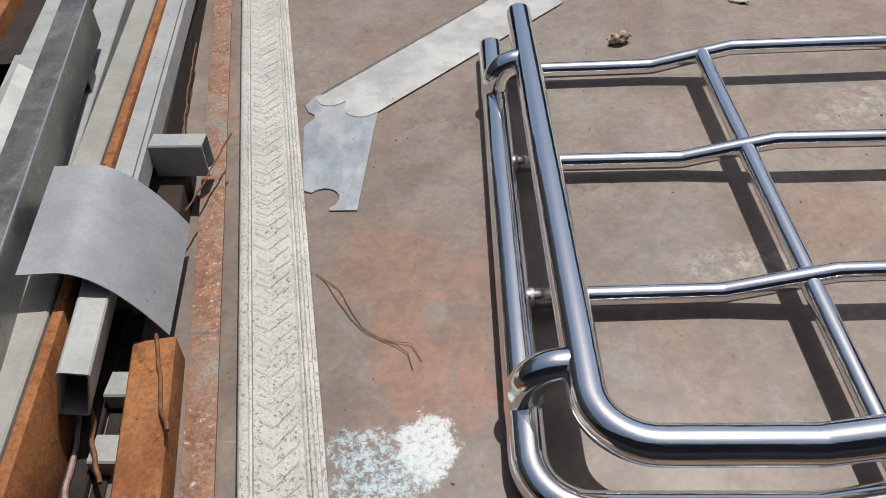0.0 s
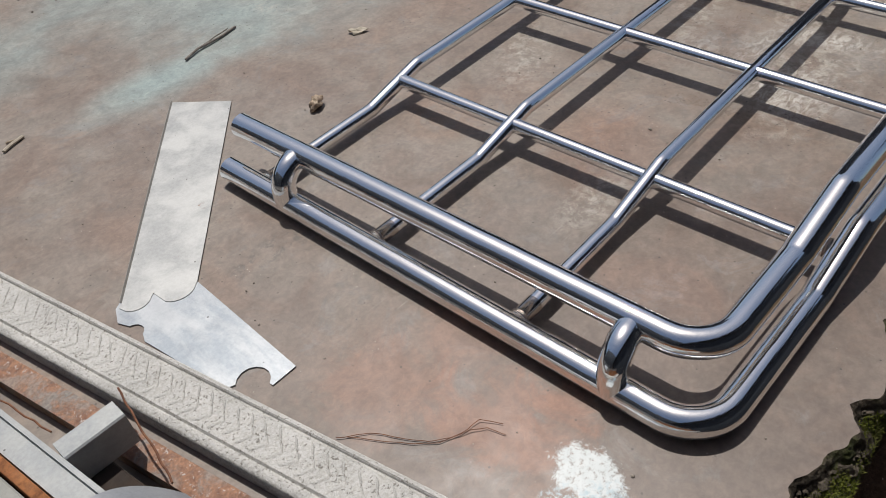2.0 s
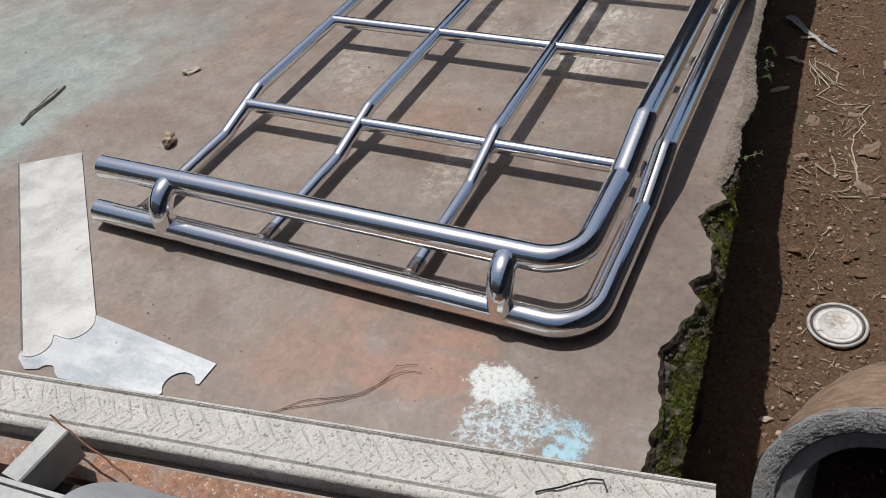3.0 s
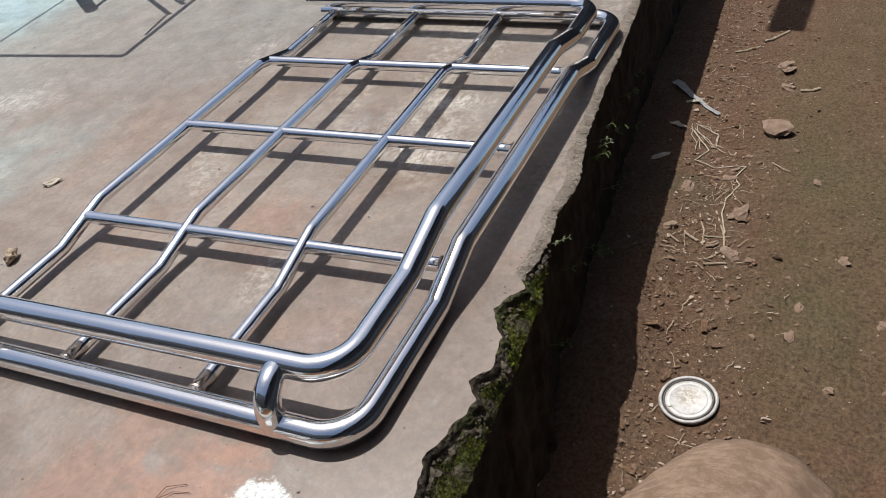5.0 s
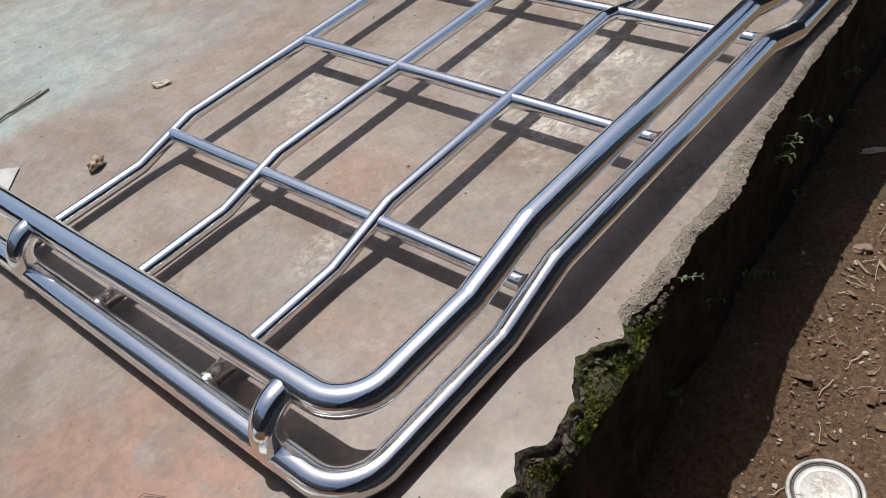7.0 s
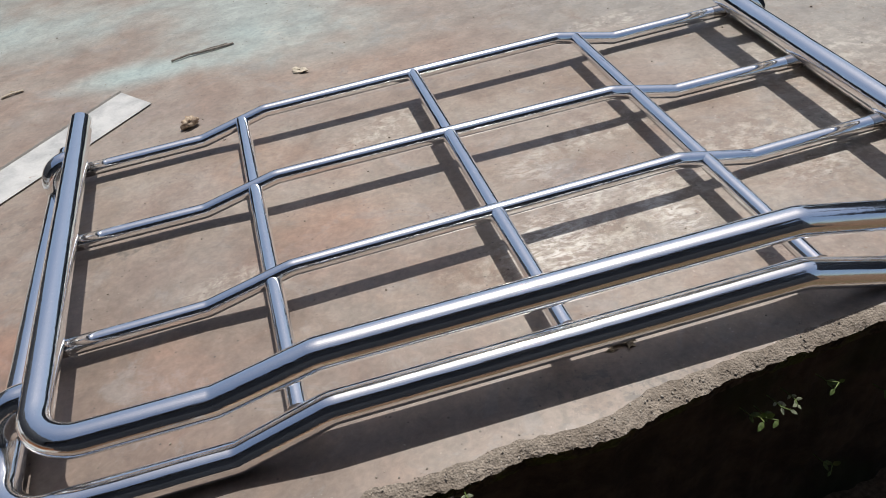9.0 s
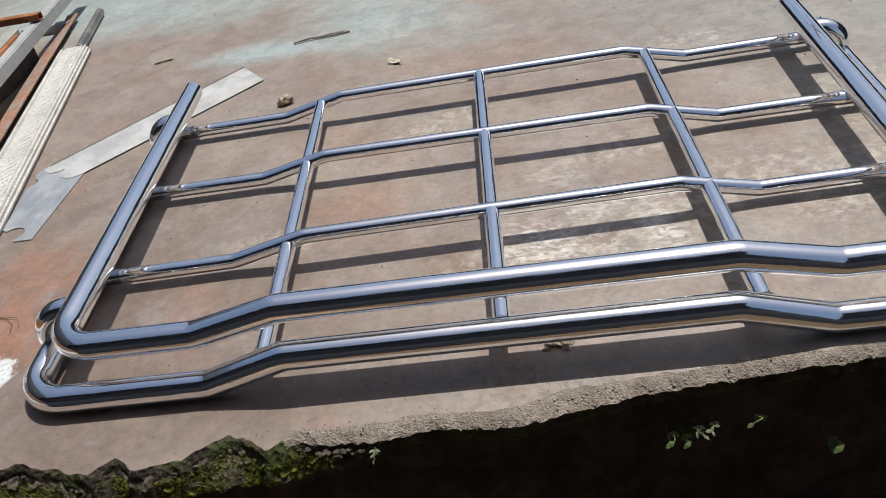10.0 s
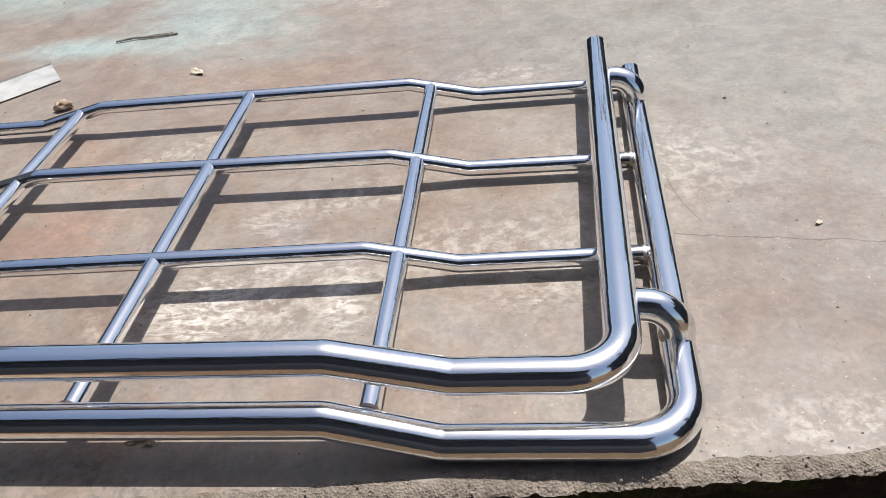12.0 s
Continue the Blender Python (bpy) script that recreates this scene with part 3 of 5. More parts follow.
class Heap:
    """Many small closed pieces gathered into one mesh."""

    shapes = {}

    def __init__(self):
        self.verts, self.faces, self.smooth = [], [], False

    @classmethod
    def ball(cls, rounds):
        if rounds not in cls.shapes:
            bm = bmesh.new()
            bmesh.ops.create_icosphere(bm, subdivisions=rounds, radius=1.0)
            cls.shapes[rounds] = ([v.co.copy() for v in bm.verts], [[v.index for v in f.verts] for f in bm.faces])
            bm.free()
        return cls.shapes[rounds]

    def to_mesh(self, mesh):
        mesh.from_pydata(self.verts, [], self.faces)
        if self.smooth:
            mesh.shade_smooth()
        mesh.update()

    def free(self):
        self.verts, self.faces = [], []


def lump(heap, centre, size, rng, stretch=(1, 1, 1), rounds=1, rough=0.35):
    """One small irregular stone added to a heap."""
    verts, faces = Heap.ball(rounds)
    turn = Euler((rng.uniform(0, 6), rng.uniform(0, 6), rng.uniform(0, 6))).to_matrix()
    flat = Euler((rng.uniform(-0.25, 0.25), rng.uniform(-0.25, 0.25), rng.uniform(0, 6))).to_matrix()
    seed, start = Vector((rng.uniform(0, 90), rng.uniform(0, 90), 0)), len(heap.verts)
    c = Vector(centre)
    for v in verts:
        d = turn @ v
        k = 1 + rough * noise.noise(d * 1.3 + seed)
        heap.verts.append(c + flat @ Vector((d.x * stretch[0], d.y * stretch[1], d.z * stretch[2])) * size * k)
    heap.faces.extend([start + i for i in f] for f in faces)


# ---- setting: slab, foundation, earth ----
DIRT = -0.59


def edge_line(x):
    """The slab's front edge in plan, with its broken-out places."""
    y = 0.03 + 0.02 * x + 0.019 * min(max((x - 0.5) / 0.12, 0), 1)
    if x > 1.04:
        y = 0.07 + 0.23 * (x - 1.04)
    if x > 1.25:
        y = 0.118 + 0.088 * (x - 1.25)
    if x > 2.3:
        y = 0.21 + 0.05 * (x - 2.3)
    for middle, half, deep in ((0.05, 0.12, 0.04), (0.255, 0.04, 0.026), (0.475, 0.08, 0.056), (0.62, 0.05, 0.016), (-0.32, 0.1, 0.03), (0.88, 0.09, 0.012)):
        u = abs(x - middle) / half
        if u < 1:
            y += deep * (1 - u) ** 0.8
    broken = min(max((0.66 - x) / 0.08, 0), 1)
    y += (0.003 + 0.002 * broken) * noise.noise(Vector((x * 13, 0.3, 0))) + 0.0035 * noise.noise(Vector((x * 61, 1.3, 0)))
    # angular bites
    for step, deep, k in ((0.034, 0.0045, 1), (0.011, 0.003, 2)):
        i = math.floor(x / step)
        a, b = (random.Random(int(j * 71 + k)).uniform(-1, 1) for j in (i, i + 1))
        y += deep * (0.12 + 0.88 * broken) * (a + (b - a) * (x / step - i))
    return y


def foot_line(x):
    """The ledge's outer line; it dies away where the edge is whole."""
    f, fade = -0.012 + 0.075 * x, min(max((x - 0.57) / 0.18, 0), 1)
    return f + (edge_line(x) - 0.004 - f) * fade


def slab_columns():
    xs = [-14, -8, -5, -3, -2, -1.4]
    x = -1.1
    while x < 3.4:
        xs.append(round(x, 4))
        x += 0.006
    return xs + [3.6, 4, 5, 7, 10, 15]


def slab():
    top, rim, ledge, face = (bmesh.new() for _ in range(4))
    last = None
    for x in slab_columns():
        near = -1.1 <= x <= 3.4
        e = edge_line(max(min(x, 3.4), -1.1)) + (0.06 * (x - 3.4) if x > 3.4 else 0) + (0.02 * (x + 1.1) if x < -1.1 else 0)
        broken = min(max((0.62 - x) / 0.06, 0), 1)
        worn = (0.03 + 0.02 * noise.noise(Vector((x * 4, 5, 0))) + 0.008 * noise.noise(Vector((x * 31, 6, 0)))) * (1 - broken)
        n1, n2, n3 = (noise.noise(Vector((x * 23, k, 0))) for k in (7.1, 9.2, 3.3))
        f = foot_line(x) if near else e - 0.05
        a = [(x, 16.0, 0), (x, 3.0, 0), (x, 0.6, 0), (x, e + worn + 0.03, 0), (x, e + worn + 0.004, 0)]
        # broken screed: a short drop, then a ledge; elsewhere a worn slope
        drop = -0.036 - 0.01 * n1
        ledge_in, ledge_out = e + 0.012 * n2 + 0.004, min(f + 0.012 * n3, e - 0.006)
        b = [a[-1]]
        if broken > 0.5:
            for k in range(1, 8):
                u = k / 8
                q = Vector((x * 55, u * 3.0, 1))
                b.append((x, e - 0.018 * u + 0.005 * noise.noise(q) + 0.002 * noise.noise(q * 2.7), drop * u + 0.002 * noise.noise(q * 1.7 + Vector((0, 9, 0)))))
            mid = 0.5 * (e - 0.022 + ledge_out)
            b.append((x, e - 0.022, drop))
            b.append((x, min(mid, e - 0.024), drop - 0.006 - 0.014 * n3))
            b.append((x, min(ledge_out, e - 0.03), drop - 0.02 - 0.012 * n2))
        if broken <= 0.5:
            # worn aggregate sloping to the lip, then undercut
            for k in range(1, 7):
                u = k / 6
                q = Vector((x * 60, u * worn * 60, 2))
                rough = 0.004 * noise.noise(q) + 0.003 * noise.noise(q * 2.3)
                b.append((x, e + worn * (1 - u) + 0.004 * noise.noise(q * 1.3 + Vector((4, 4, 0))), -0.012 * u ** 1.5 + rough * u - 0.001))
            soil = (1 - min(max((x - 0.59) / 0.2, 0), 1)) ** 1.4
            mid = 0.5 * (e - 0.022 + ledge_out)
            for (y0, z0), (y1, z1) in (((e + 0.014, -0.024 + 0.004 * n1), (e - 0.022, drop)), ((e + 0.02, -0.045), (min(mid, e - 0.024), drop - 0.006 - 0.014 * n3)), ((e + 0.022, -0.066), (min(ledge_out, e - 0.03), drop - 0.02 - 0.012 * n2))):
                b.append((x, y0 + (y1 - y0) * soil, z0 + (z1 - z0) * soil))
        c = [b[-1]]
        for k in range(1, 13):
            z = b[-1][2] + (DIRT - 0.15 - b[-1][2]) * k / 12
            bulge = 0.02 * noise.noise(Vector((x * 5, z * 6, 2))) + 0.014 * noise.noise(Vector((x * 21, z * 23, 4)))
            c.append((x, b[-1][1] + 0.012 + bulge, z))
        cols = []
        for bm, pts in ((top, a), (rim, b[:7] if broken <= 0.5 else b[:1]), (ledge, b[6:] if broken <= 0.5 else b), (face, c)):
            cols.append([bm.verts.new(p) for p in pts])
        if last and len(last[1]) != len(cols[1]):
            # close the step between the two kinds of edge
            for k, bm in ((1, rim), (2, ledge)):
                bm.faces.new(last[k] + cols[k][::-1])
            last = [last[0], None, None, last[3]]
        if last:
            for bm, u, v in zip((top, rim, ledge, face), last, cols):
                if u is None:
                    continue
                for k in range(min(len(u), len(v)) - 1):
                    bm.faces.new((u[k], u[k + 1], v[k + 1], v[k]))
        last = cols
    for bm in (top, rim, ledge, face):
        bmesh.ops.recalc_face_normals(bm, faces=bm.faces)
        for f in bm.faces:
            f.smooth = bm is not top and bm is not rim
    up = [f for f in top.faces]
    if up and up[0].normal.z < 0:
        bmesh.ops.reverse_faces(top, faces=up)
    return top, rim, ledge, face


slab_top, slab_rim, slab_ledge, slab_face = slab()
floor = tagged(part("pavement", slab_top, FLOOR), "worn concrete yard slab with faded red oxide paint", "floor", kind="structure")
part("broken_edge", slab_rim, RAW, floor, "broken crumbling slab edge with bare aggregate")
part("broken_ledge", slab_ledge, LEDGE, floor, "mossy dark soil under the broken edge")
part("foundation_face", slab_face, FOUND, floor, "dark foundation face under the slab")


def spaced(lo, hi, step, outer):
    core = [lo + step * k for k in range(int((hi - lo) / step) + 1)]
    return [-v for v in reversed(outer)] + core + list(outer)


def dirt_height(x, y):
    near = max(0.0, 1 - max(abs(x - 1.2) - 2.6, 0) / 2) * (1.0 if y > -2.2 else max(0, 1 - (-2.2 - y)))
    h = 0.022 * noise.noise(Vector((x * 2.1, y * 2.1, 0))) + 0.01 * noise.noise(Vector((x * 9, y * 9, 3))) + 0.006 * noise.noise(Vector((x * 27, y * 27, 5)))
    rise = min(max((y + 0.2) / 0.2, 0.0), 1.0)
    bank = 0.05 * math.exp(-(((x - 1.1) / 0.42) ** 2)) * rise * rise * (3 - 2 * rise)
    return DIRT + h * near + bank


def dirt_sheet():
    bm = bmesh.new()
    xs = spaced(-1.0, 4.2, 0.025, (6, 9, 15, 30, 80, 300))
    ys = [-300, -80, -30, -15, -8, -5, -3] + [-2.2 + 0.025 * k for k in range(103)] + [0.6, 2, 6, 16, 30, 80, 300]
    rows = [[bm.verts.new((x, y, dirt_height(x, y))) for y in ys] for x in xs]
    for u, v in zip(rows, rows[1:]):
        for k in range(len(ys) - 1):
            bm.faces.new((u[k], v[k], v[k + 1], u[k + 1])).smooth = True
    return bm


tagged(part("ground", dirt_sheet(), EARTH), "dry reddish earth strewn with small stones", "ground", kind="structure")


def plain_wall(name, p0, p1, height, base, thick, material, label):
    bm = extrude([(-thick / 2, 0), (thick / 2, 0), (thick / 2, height), (-thick / 2, height)], (*p0, base), (*p1, base), 0.01)
    return tagged(part(name, bm, material), label, "wall", kind="structure")


# unseen walls and overhang, added to darken the chrome's reflections and cut sky light
plain_wall("wall_south", (-7, -1.8), (3.1, -1.8), 3.25, DIRT - 0.05, 0.25, WALLMAT, "unseen dark wall added across the earth strip to block sky")
added_overhang = extrude([(-0.35, 0), (0.35, -0.06), (0.35, -0.01), (-0.35, 0.05)], (-7, -1.45, DIRT + 3.22), (3.3, -1.45, DIRT + 3.22))
tagged(part("added_overhang", added_overhang, WALLMAT), "unseen dark overhang added to block sky above the earth strip", "roof", kind="structure")
plain_wall("wall_north", (-7, 7.6), (9, 7.6), 2.6, DIRT - 0.05, 0.25, WALLMAT, "unseen dark wall added beyond the slab to block sky")
plain_wall("wall_west", (-5, -3.4), (-5, 7.4), 5.2, DIRT - 0.05, 0.25, WALLMAT, "unseen dark wall added at the slab's end to block sky")
plain_wall("wall_east", (9, -3.4), (9, 7.4), 5.6, DIRT - 0.05, 0.25, WALLMAT, "unseen dark wall added at the slab's far end to block sky")

# unseen beam, placed so that its shadow falls as a strip on the earth
beam = extrude([(-0.08, 0), (0.08, 0), (0.08, 0.06), (-0.08, 0.06)], (8.88, 0.42, 1.9), (3.84, 0.56, 1.9), 0.004)
tagged(part("shadow_beam", beam, WALLMAT), "unseen dark beam added to cast the shadow strip on the earth", "beam", kind="structure")

# ---- the rack ----
R, THIN = 0.0298, 0.0186
LOW, HIGH = 0.032, 0.085
END, MID = 0.033, 0.076


def tube_rack():
    rack = thing("roof_rack", "polished stainless steel tube rack lying on the concrete slab", "rack", m=pose(0, 0, 0.001, 0, 0, 0.6))
    lower = [(-0.008, 1.478, LOW), (0.022, 0.206, LOW, 0.09), (0.418, 0.206, LOW, 0), (0.588, 0.206, HIGH, 0), (1.448, 0.206, HIGH, 0),
             (1.622, 0.206, LOW, 0), (1.995, 0.206, LOW, 0.09), (2.035, 1.488, LOW)]
    up = 0.088
    upper = [(0.0605, 1.484, LOW + up), (0.107, 0.257, LOW + up, 0.09), (0.406, 0.257, LOW + up, 0), (0.586, 0.257, HIGH + up - 0.01, 0),
             (1.456, 0.257, HIGH + up - 0.01, 0), (1.64, 0.257, LOW + up, 0), (1.9, 0.257, LOW + up, 0.09), (1.941, 1.477, LOW + up)]
    for name, pts, words in (("lower_rail", lower, "bottom rail, a bent U of thick tube"), ("upper_rail", upper, "top rail, a bent U of thick tube")):
        path, sharp = rounded([(*p[:3], p[3] or 0.07) if len(p) > 3 else p for p in pts], 0.085, 12)
        part(name, sweep(path, R, 36, R - 0.002, sharp), CHROME, rack, words)
    # lengthwise bars, joggled up in the middle and a little out of square
    for y0, skew in ((1.374, 0.03), (1.001, 0.012), (0.622, 0.026)):
        def at(x, z):
            return (x, y0 + skew * (x - 0.5), z)

        xl, xr = 0.022 - 0.0237 * (y0 - 0.206), 1.995 + 0.031 * (y0 - 0.206)
        pts = [at(xl, END), at(0.376, END), at(0.562, MID), at(1.44, MID), at(1.62, END), at(xr, END)]
        path, sharp = rounded([(*p, 0.06) for p in pts], 0.06, 6)
        bar = part("lengthwise_bar", sweep(path, THIN, 24, 0, sharp), CHROME, rack)
        for x, way in ((xl + R - 0.001, 1), (xr - R + 0.001, -1)):
            part("weld_bead", sweep([at(x, END), at(x + way * 0.006, END)], THIN + 0.0022, 18), WELD, bar)
            part("bar_end", sweep([at(x + way * 0.006, END), at(x + way * 0.05, END)], THIN + 0.0005, 18), DULL, bar, "scorched unpolished tube end")
    # crosswise bars from the open side to the lower rail
    for x, y1, z, fan in ((0.518, 1.374, 0.061, -0.033), (1.009, 1.389, MID, -0.0185), (1.504, 1.404, 0.062, -0.009)):
        def over(y):
            return x + fan * (y - 0.624)

        bar = part("crosswise_bar", sweep([(over(y1), y1 - 0.004, z), (over(0.206), 0.206, z - 0.003)], THIN, 24), CHROME, rack)
        part("weld_bead", sweep([(over(0.24), 0.206 + R - 0.001, z), (over(0.24), 0.206 + R + 0.005, z)], THIN + 0.002, 18), WELD, bar)
    # bent brackets that carry the upper rail
    for y, lx, ux, way in ((0.392, 0.018, 0.102, -1), (1.262, -0.003, 0.069, -1), (0.425, 2.002, 1.906, 1), (1.3, 2.029, 1.935, 1)):
        sink, pull = (0.016, 0.002) if way > 0 else (0.006, 0.0)
        pts = [(ux + way * 0.002, y + 0.008, LOW + up - sink), (lx + 0.003 * way - pull, y - 0.004, LOW + up + 0.004 - sink, 0.055), (lx + 0.003 * way - pull, y - 0.01, LOW)]
        path, sharp = rounded(pts, 0.055, 14)
        bracket = part("bracket", sweep(path, 0.0282, 30), CHROME, rack, "bent tube bracket that joins the two rails")
        part("weld_bead", sweep([(lx - pull, y - 0.008, LOW + 0.012), (lx - pull, y - 0.008, LOW + 0.02)], 0.0296, 28), WELD, bracket)
    # closed ends of the two rails
    for x, y, z, tilt in ((-0.008, 1.478, LOW, 1.3), (2.035, 1.488, LOW, -1.7), (0.0605, 1.484, LOW + up, 2.1), (1.941, 1.477, LOW + up, -1.9)):
        part("end_cap", sweep([(x, y - 0.006, z), (x, y - 0.0015, z)], R - 0.0022, 28), DULL, rack)
    return rack


tube_rack()


# ---- embossed white frame profile ----
def along(x1, slope, y):
    """x of a bar at y, from its x at y = 1."""
    return x1 + slope * (y - 1)


def trim_profile():
    y0, y1 = -0.1, 2.35
    p0, p1 = Vector((along(-0.5, -0.211, y0), y0, 0)), Vector((along(-0.5, -0.211, y1), y1, 0))
    bar = thing("door_frame_profile", "long speckled white pressed steel profile with embossed chevrons", "metal profile")
    w, h = 0.0625, 0.04
    top = [(-w, 0), (-w, h - 0.006), (-w + 0.005, h), (-0.047, h), (-0.0445, h - 0.007), (-0.0405, h - 0.007), (-0.037, h - 0.001),
           (0.037, h - 0.001), (0.0405, h - 0.007), (0.0445, h - 0.007), (0.047, h), (w - 0.0125, h), (w - 0.0095, h - 0.003), (w - 0.0095, 0.029), (w - 0.004, 0.027), (w - 0.004, 0.017), (w + 0.003, 0.015), (w + 0.003, 0.006)]
    inner = [(x * (1 - 0.002 / w), max(z - 0.002, 0) if z < 0.007 or z > 0.03 else z) for x, z in reversed(top)]
    part("profile", extrude(top + inner, p0, p1), WHITE, bar)
    way = (p1 - p0).normalized()
    across = way.cross(Vector((0, 0, 1))).normalized()
    bm = bmesh.new()
    rows = []
    for a, b in ((-0.03, 0.008), (-0.02, -0.001), (-0.01, -0.0105), (-0.006, -0.012), (-0.002, -0.0105), (0.012, 0.003), (0.03, 0.017)):
        rows.append([bm.verts.new((a + off * 0.5, b + off, z)) for off, z in ((-0.0055, -0.0006), (-0.0022, 0.0017), (0.0022, 0.0017), (0.0055, -0.0006))])
    for u, v in zip(rows, rows[1:]):
        for k in range(3):
            bm.faces.new((u[k], u[k + 1], v[k + 1], v[k]))
    bm.faces.new(rows[0])
    bm.faces.new(rows[-1])
    bmesh.ops.recalc_face_normals(bm, faces=bm.faces)
    smooth(bm, 0.7)
    first = part("chevron", bm, WHITE, bar)
    turn = Matrix((across, way, Vector((0, 0, 1)))).transposed().to_4x4()
    s, rng, ob = 0.03, random.Random(4), first
    while s < (p1 - p0).length - 0.03:
        if ob is None:
            ob = new("chevron", first.data)
            ob.parent = bar
        ob.matrix_local = Matrix.Translation(p0 + way * s + across * rng.uniform(-0.001, 0.001) + Vector((0, 0, h - 0.0008))) @ turn @ Matrix.Rotation(rng.uniform(-0.06, 0.06), 4, "Z") @ Matrix.Diagonal((rng.uniform(0.92, 1.08), rng.uniform(0.88, 1.15), rng.uniform(0.6, 1.1), 1))
        ob, s = None, s + 0.0335 + rng.uniform(-0.0012, 0.0012)


trim_profile()


# ---- cut sheet plates on the slab ----
def plate(name, outline, z, thick, material, label):
    bm = bmesh.new()
    base = bm.faces.new([bm.verts.new((x, y, z)) for x, y in outline])
    bmesh.ops.triangulate(bm, faces=[base])
    made = bmesh.ops.extrude_face_region(bm, geom=bm.faces[:])["geom"]
    for v in made:
        if isinstance(v, bmesh.types.BMVert):
            v.co.z += thick
    bmesh.ops.recalc_face_normals(bm, faces=bm.faces)
    return tagged(part(name, bm, material), label, "sheet metal", "metal sheet offcuts")


def arc(cx, cy, r, a0, a1, steps):
    return [(cx + r * math.cos(radians(a0 + (a1 - a0) * k / steps)), cy + r * math.sin(radians(a0 + (a1 - a0) * k / steps))) for k in range(steps + 1)]


lower_plate = [(-0.292, 1.24), (-0.303, 0.885), (-0.36, 0.884)] + arc(-0.378, 0.922, 0.034, -60, 145, 8) + [(-0.425, 0.95), (-0.46, 1.18)] + arc(-0.462, 1.22, 0.022, -60, 80, 6) + [(-0.47, 1.27), (-0.452, 1.31), (-0.37, 1.36)]
plate("notched_plate", lower_plate, 0.0012, 0.0025, PLATEG, "bluish galvanised sheet offcut with torch-cut notches, flat on the slab")
strip = [(0.077, 1.918), (0.186, 1.776), (-0.294, 1.236)] + arc(-0.332, 1.262, 0.044, -40, -152, 8) + [(-0.374, 1.284)] + arc(-0.41, 1.302, 0.036, -40, -150, 7) + [(-0.446, 1.304)]
strip_sheet = plate("strip_plate", strip, 0.004, 0.0015, PLATEW, "long whitish sheet metal strip with scalloped end and flange")
flange = extrude([(0, 0), (-0.002, 0.0065), (-0.0008, 0.007), (0.0018, 0.001)], (-0.436, 1.314, 0.0045), (0.078, 1.917, 0.0045))
part("flange", flange, DULLPAINT, strip_sheet, "turned-up grey-brown flange")


# ---- the pile of section steel ----
def bar_box(name, x1, slope, y0, y1, w, z, h, material, label, hollow=True):
    p0, p1 = (along(x1, slope, y0), y0, z), (along(x1, slope, y1), y1, z)
    bm = box_tube(w, h, 0.003, p0, p1) if hollow else extrude([(-w / 2, 0), (w / 2, 0), (w / 2, h), (-w / 2, h)], p0, p1, 0.002)
    return tagged(part(name, bm, material), label, "steel bar", "pile of section steel")


def bar_roof(name, x1, slope, y0, y1, leg, z, material, label, thick=0.005):
    """Angle iron lying on both legs, ridge up."""
    a = leg * 0.72
    prof = [(-a, 0), (-a + thick * 1.2, 0), (0, a - thick * 1.2), (a - thick * 1.2, 0), (a, 0), (0, a)]
    bm = extrude(prof, (along(x1, slope, y0), y0, z), (along(x1, slope, y1), y1, z), 0.001)
    return tagged(part(name, bm, material), label, "angle iron", "pile of section steel")


for x0, x1, yy, mat in ((-1.2, -0.97, 2.72, GREYTUBE), (-0.636, -0.592, 0.3, WHITEPAINT), (-0.652, -0.616, 0.42, WHITEPAINT)):
    tagged(part("cross_piece", box_tube(0.05, 0.04, 0.003, (x0, yy, 0), (x1, yy, 0)), mat), "short steel tube offcut laid across under the pile", "steel bar", "pile of section steel")
rusty_angle = thing("rusty_angle", "long angle iron with flaking paint and rust", "angle iron", "pile of section steel")
for leg_name, profile in (("top_leg", [(-0.025, -0.006), (0.025, -0.006), (0.025, 0.0), (-0.025, 0.0)]), ("standing_leg", [(-0.025, -0.034), (-0.019, -0.034), (-0.019, -0.0063), (-0.025, -0.0063)])):
    part(leg_name, extrude(profile, (along(-0.62, -0.208, -0.25), -0.25, 0.034), (along(-0.62, -0.208, 2.85), 2.85, 0.034), 0.0008), FLAKED, rusty_angle)
bar_box("dark_bar", -0.69, -0.15, 0.8, 0.99, 0.05, 0.0, 0.066, RUSTSHADE, "short dark rusted tube under the grey offcut")
bar_box("dark_bar", -0.725, -0.165, 0.995, 2.3, 0.024, 0.0, 0.0965, RUSTSHADE, "dark rusted box section under the grey channel")
bar_box("rusty_bar", -0.692, -0.2, -0.25, 0.49, 0.07, 0.0, 0.065, RUST, "orange-brown rusted rectangular steel tube")
grey_channel = thing("grey_channel", "light grey rolled steel section with a seam groove on the pile", "steel bar", "pile of section steel")
for piece, profile in (("section", [(-0.025, 0), (0.025, 0), (0.025, 0.042), (0.0125, 0.042), (0.012, 0.048), (-0.025, 0.048)]), ("seam_lip", [(0.0165, 0.0423), (0.025, 0.0423), (0.025, 0.049), (0.0165, 0.049)])):
    part(piece, extrude(profile, (along(-0.745, -0.14, 0.62), 0.62, 0.097), (along(-0.745, -0.14, 3.1), 3.1, 0.097)), GREYTUBE, grey_channel)
# two near-black bars added to fill what is only a shaded gap
bar_box("dark_bar", -0.752, -0.13, -0.3, 0.6, 0.04, 0.0, 0.018, RUSTSHADE, "near-black filler bar for the shaded gap low in the pile")
bar_box("dark_bar", -0.718, -0.13, -0.3, 0.6, 0.022, 0.0, 0.006, RUSTSHADE, "near-black flat filler for the shaded gap on the slab", False)
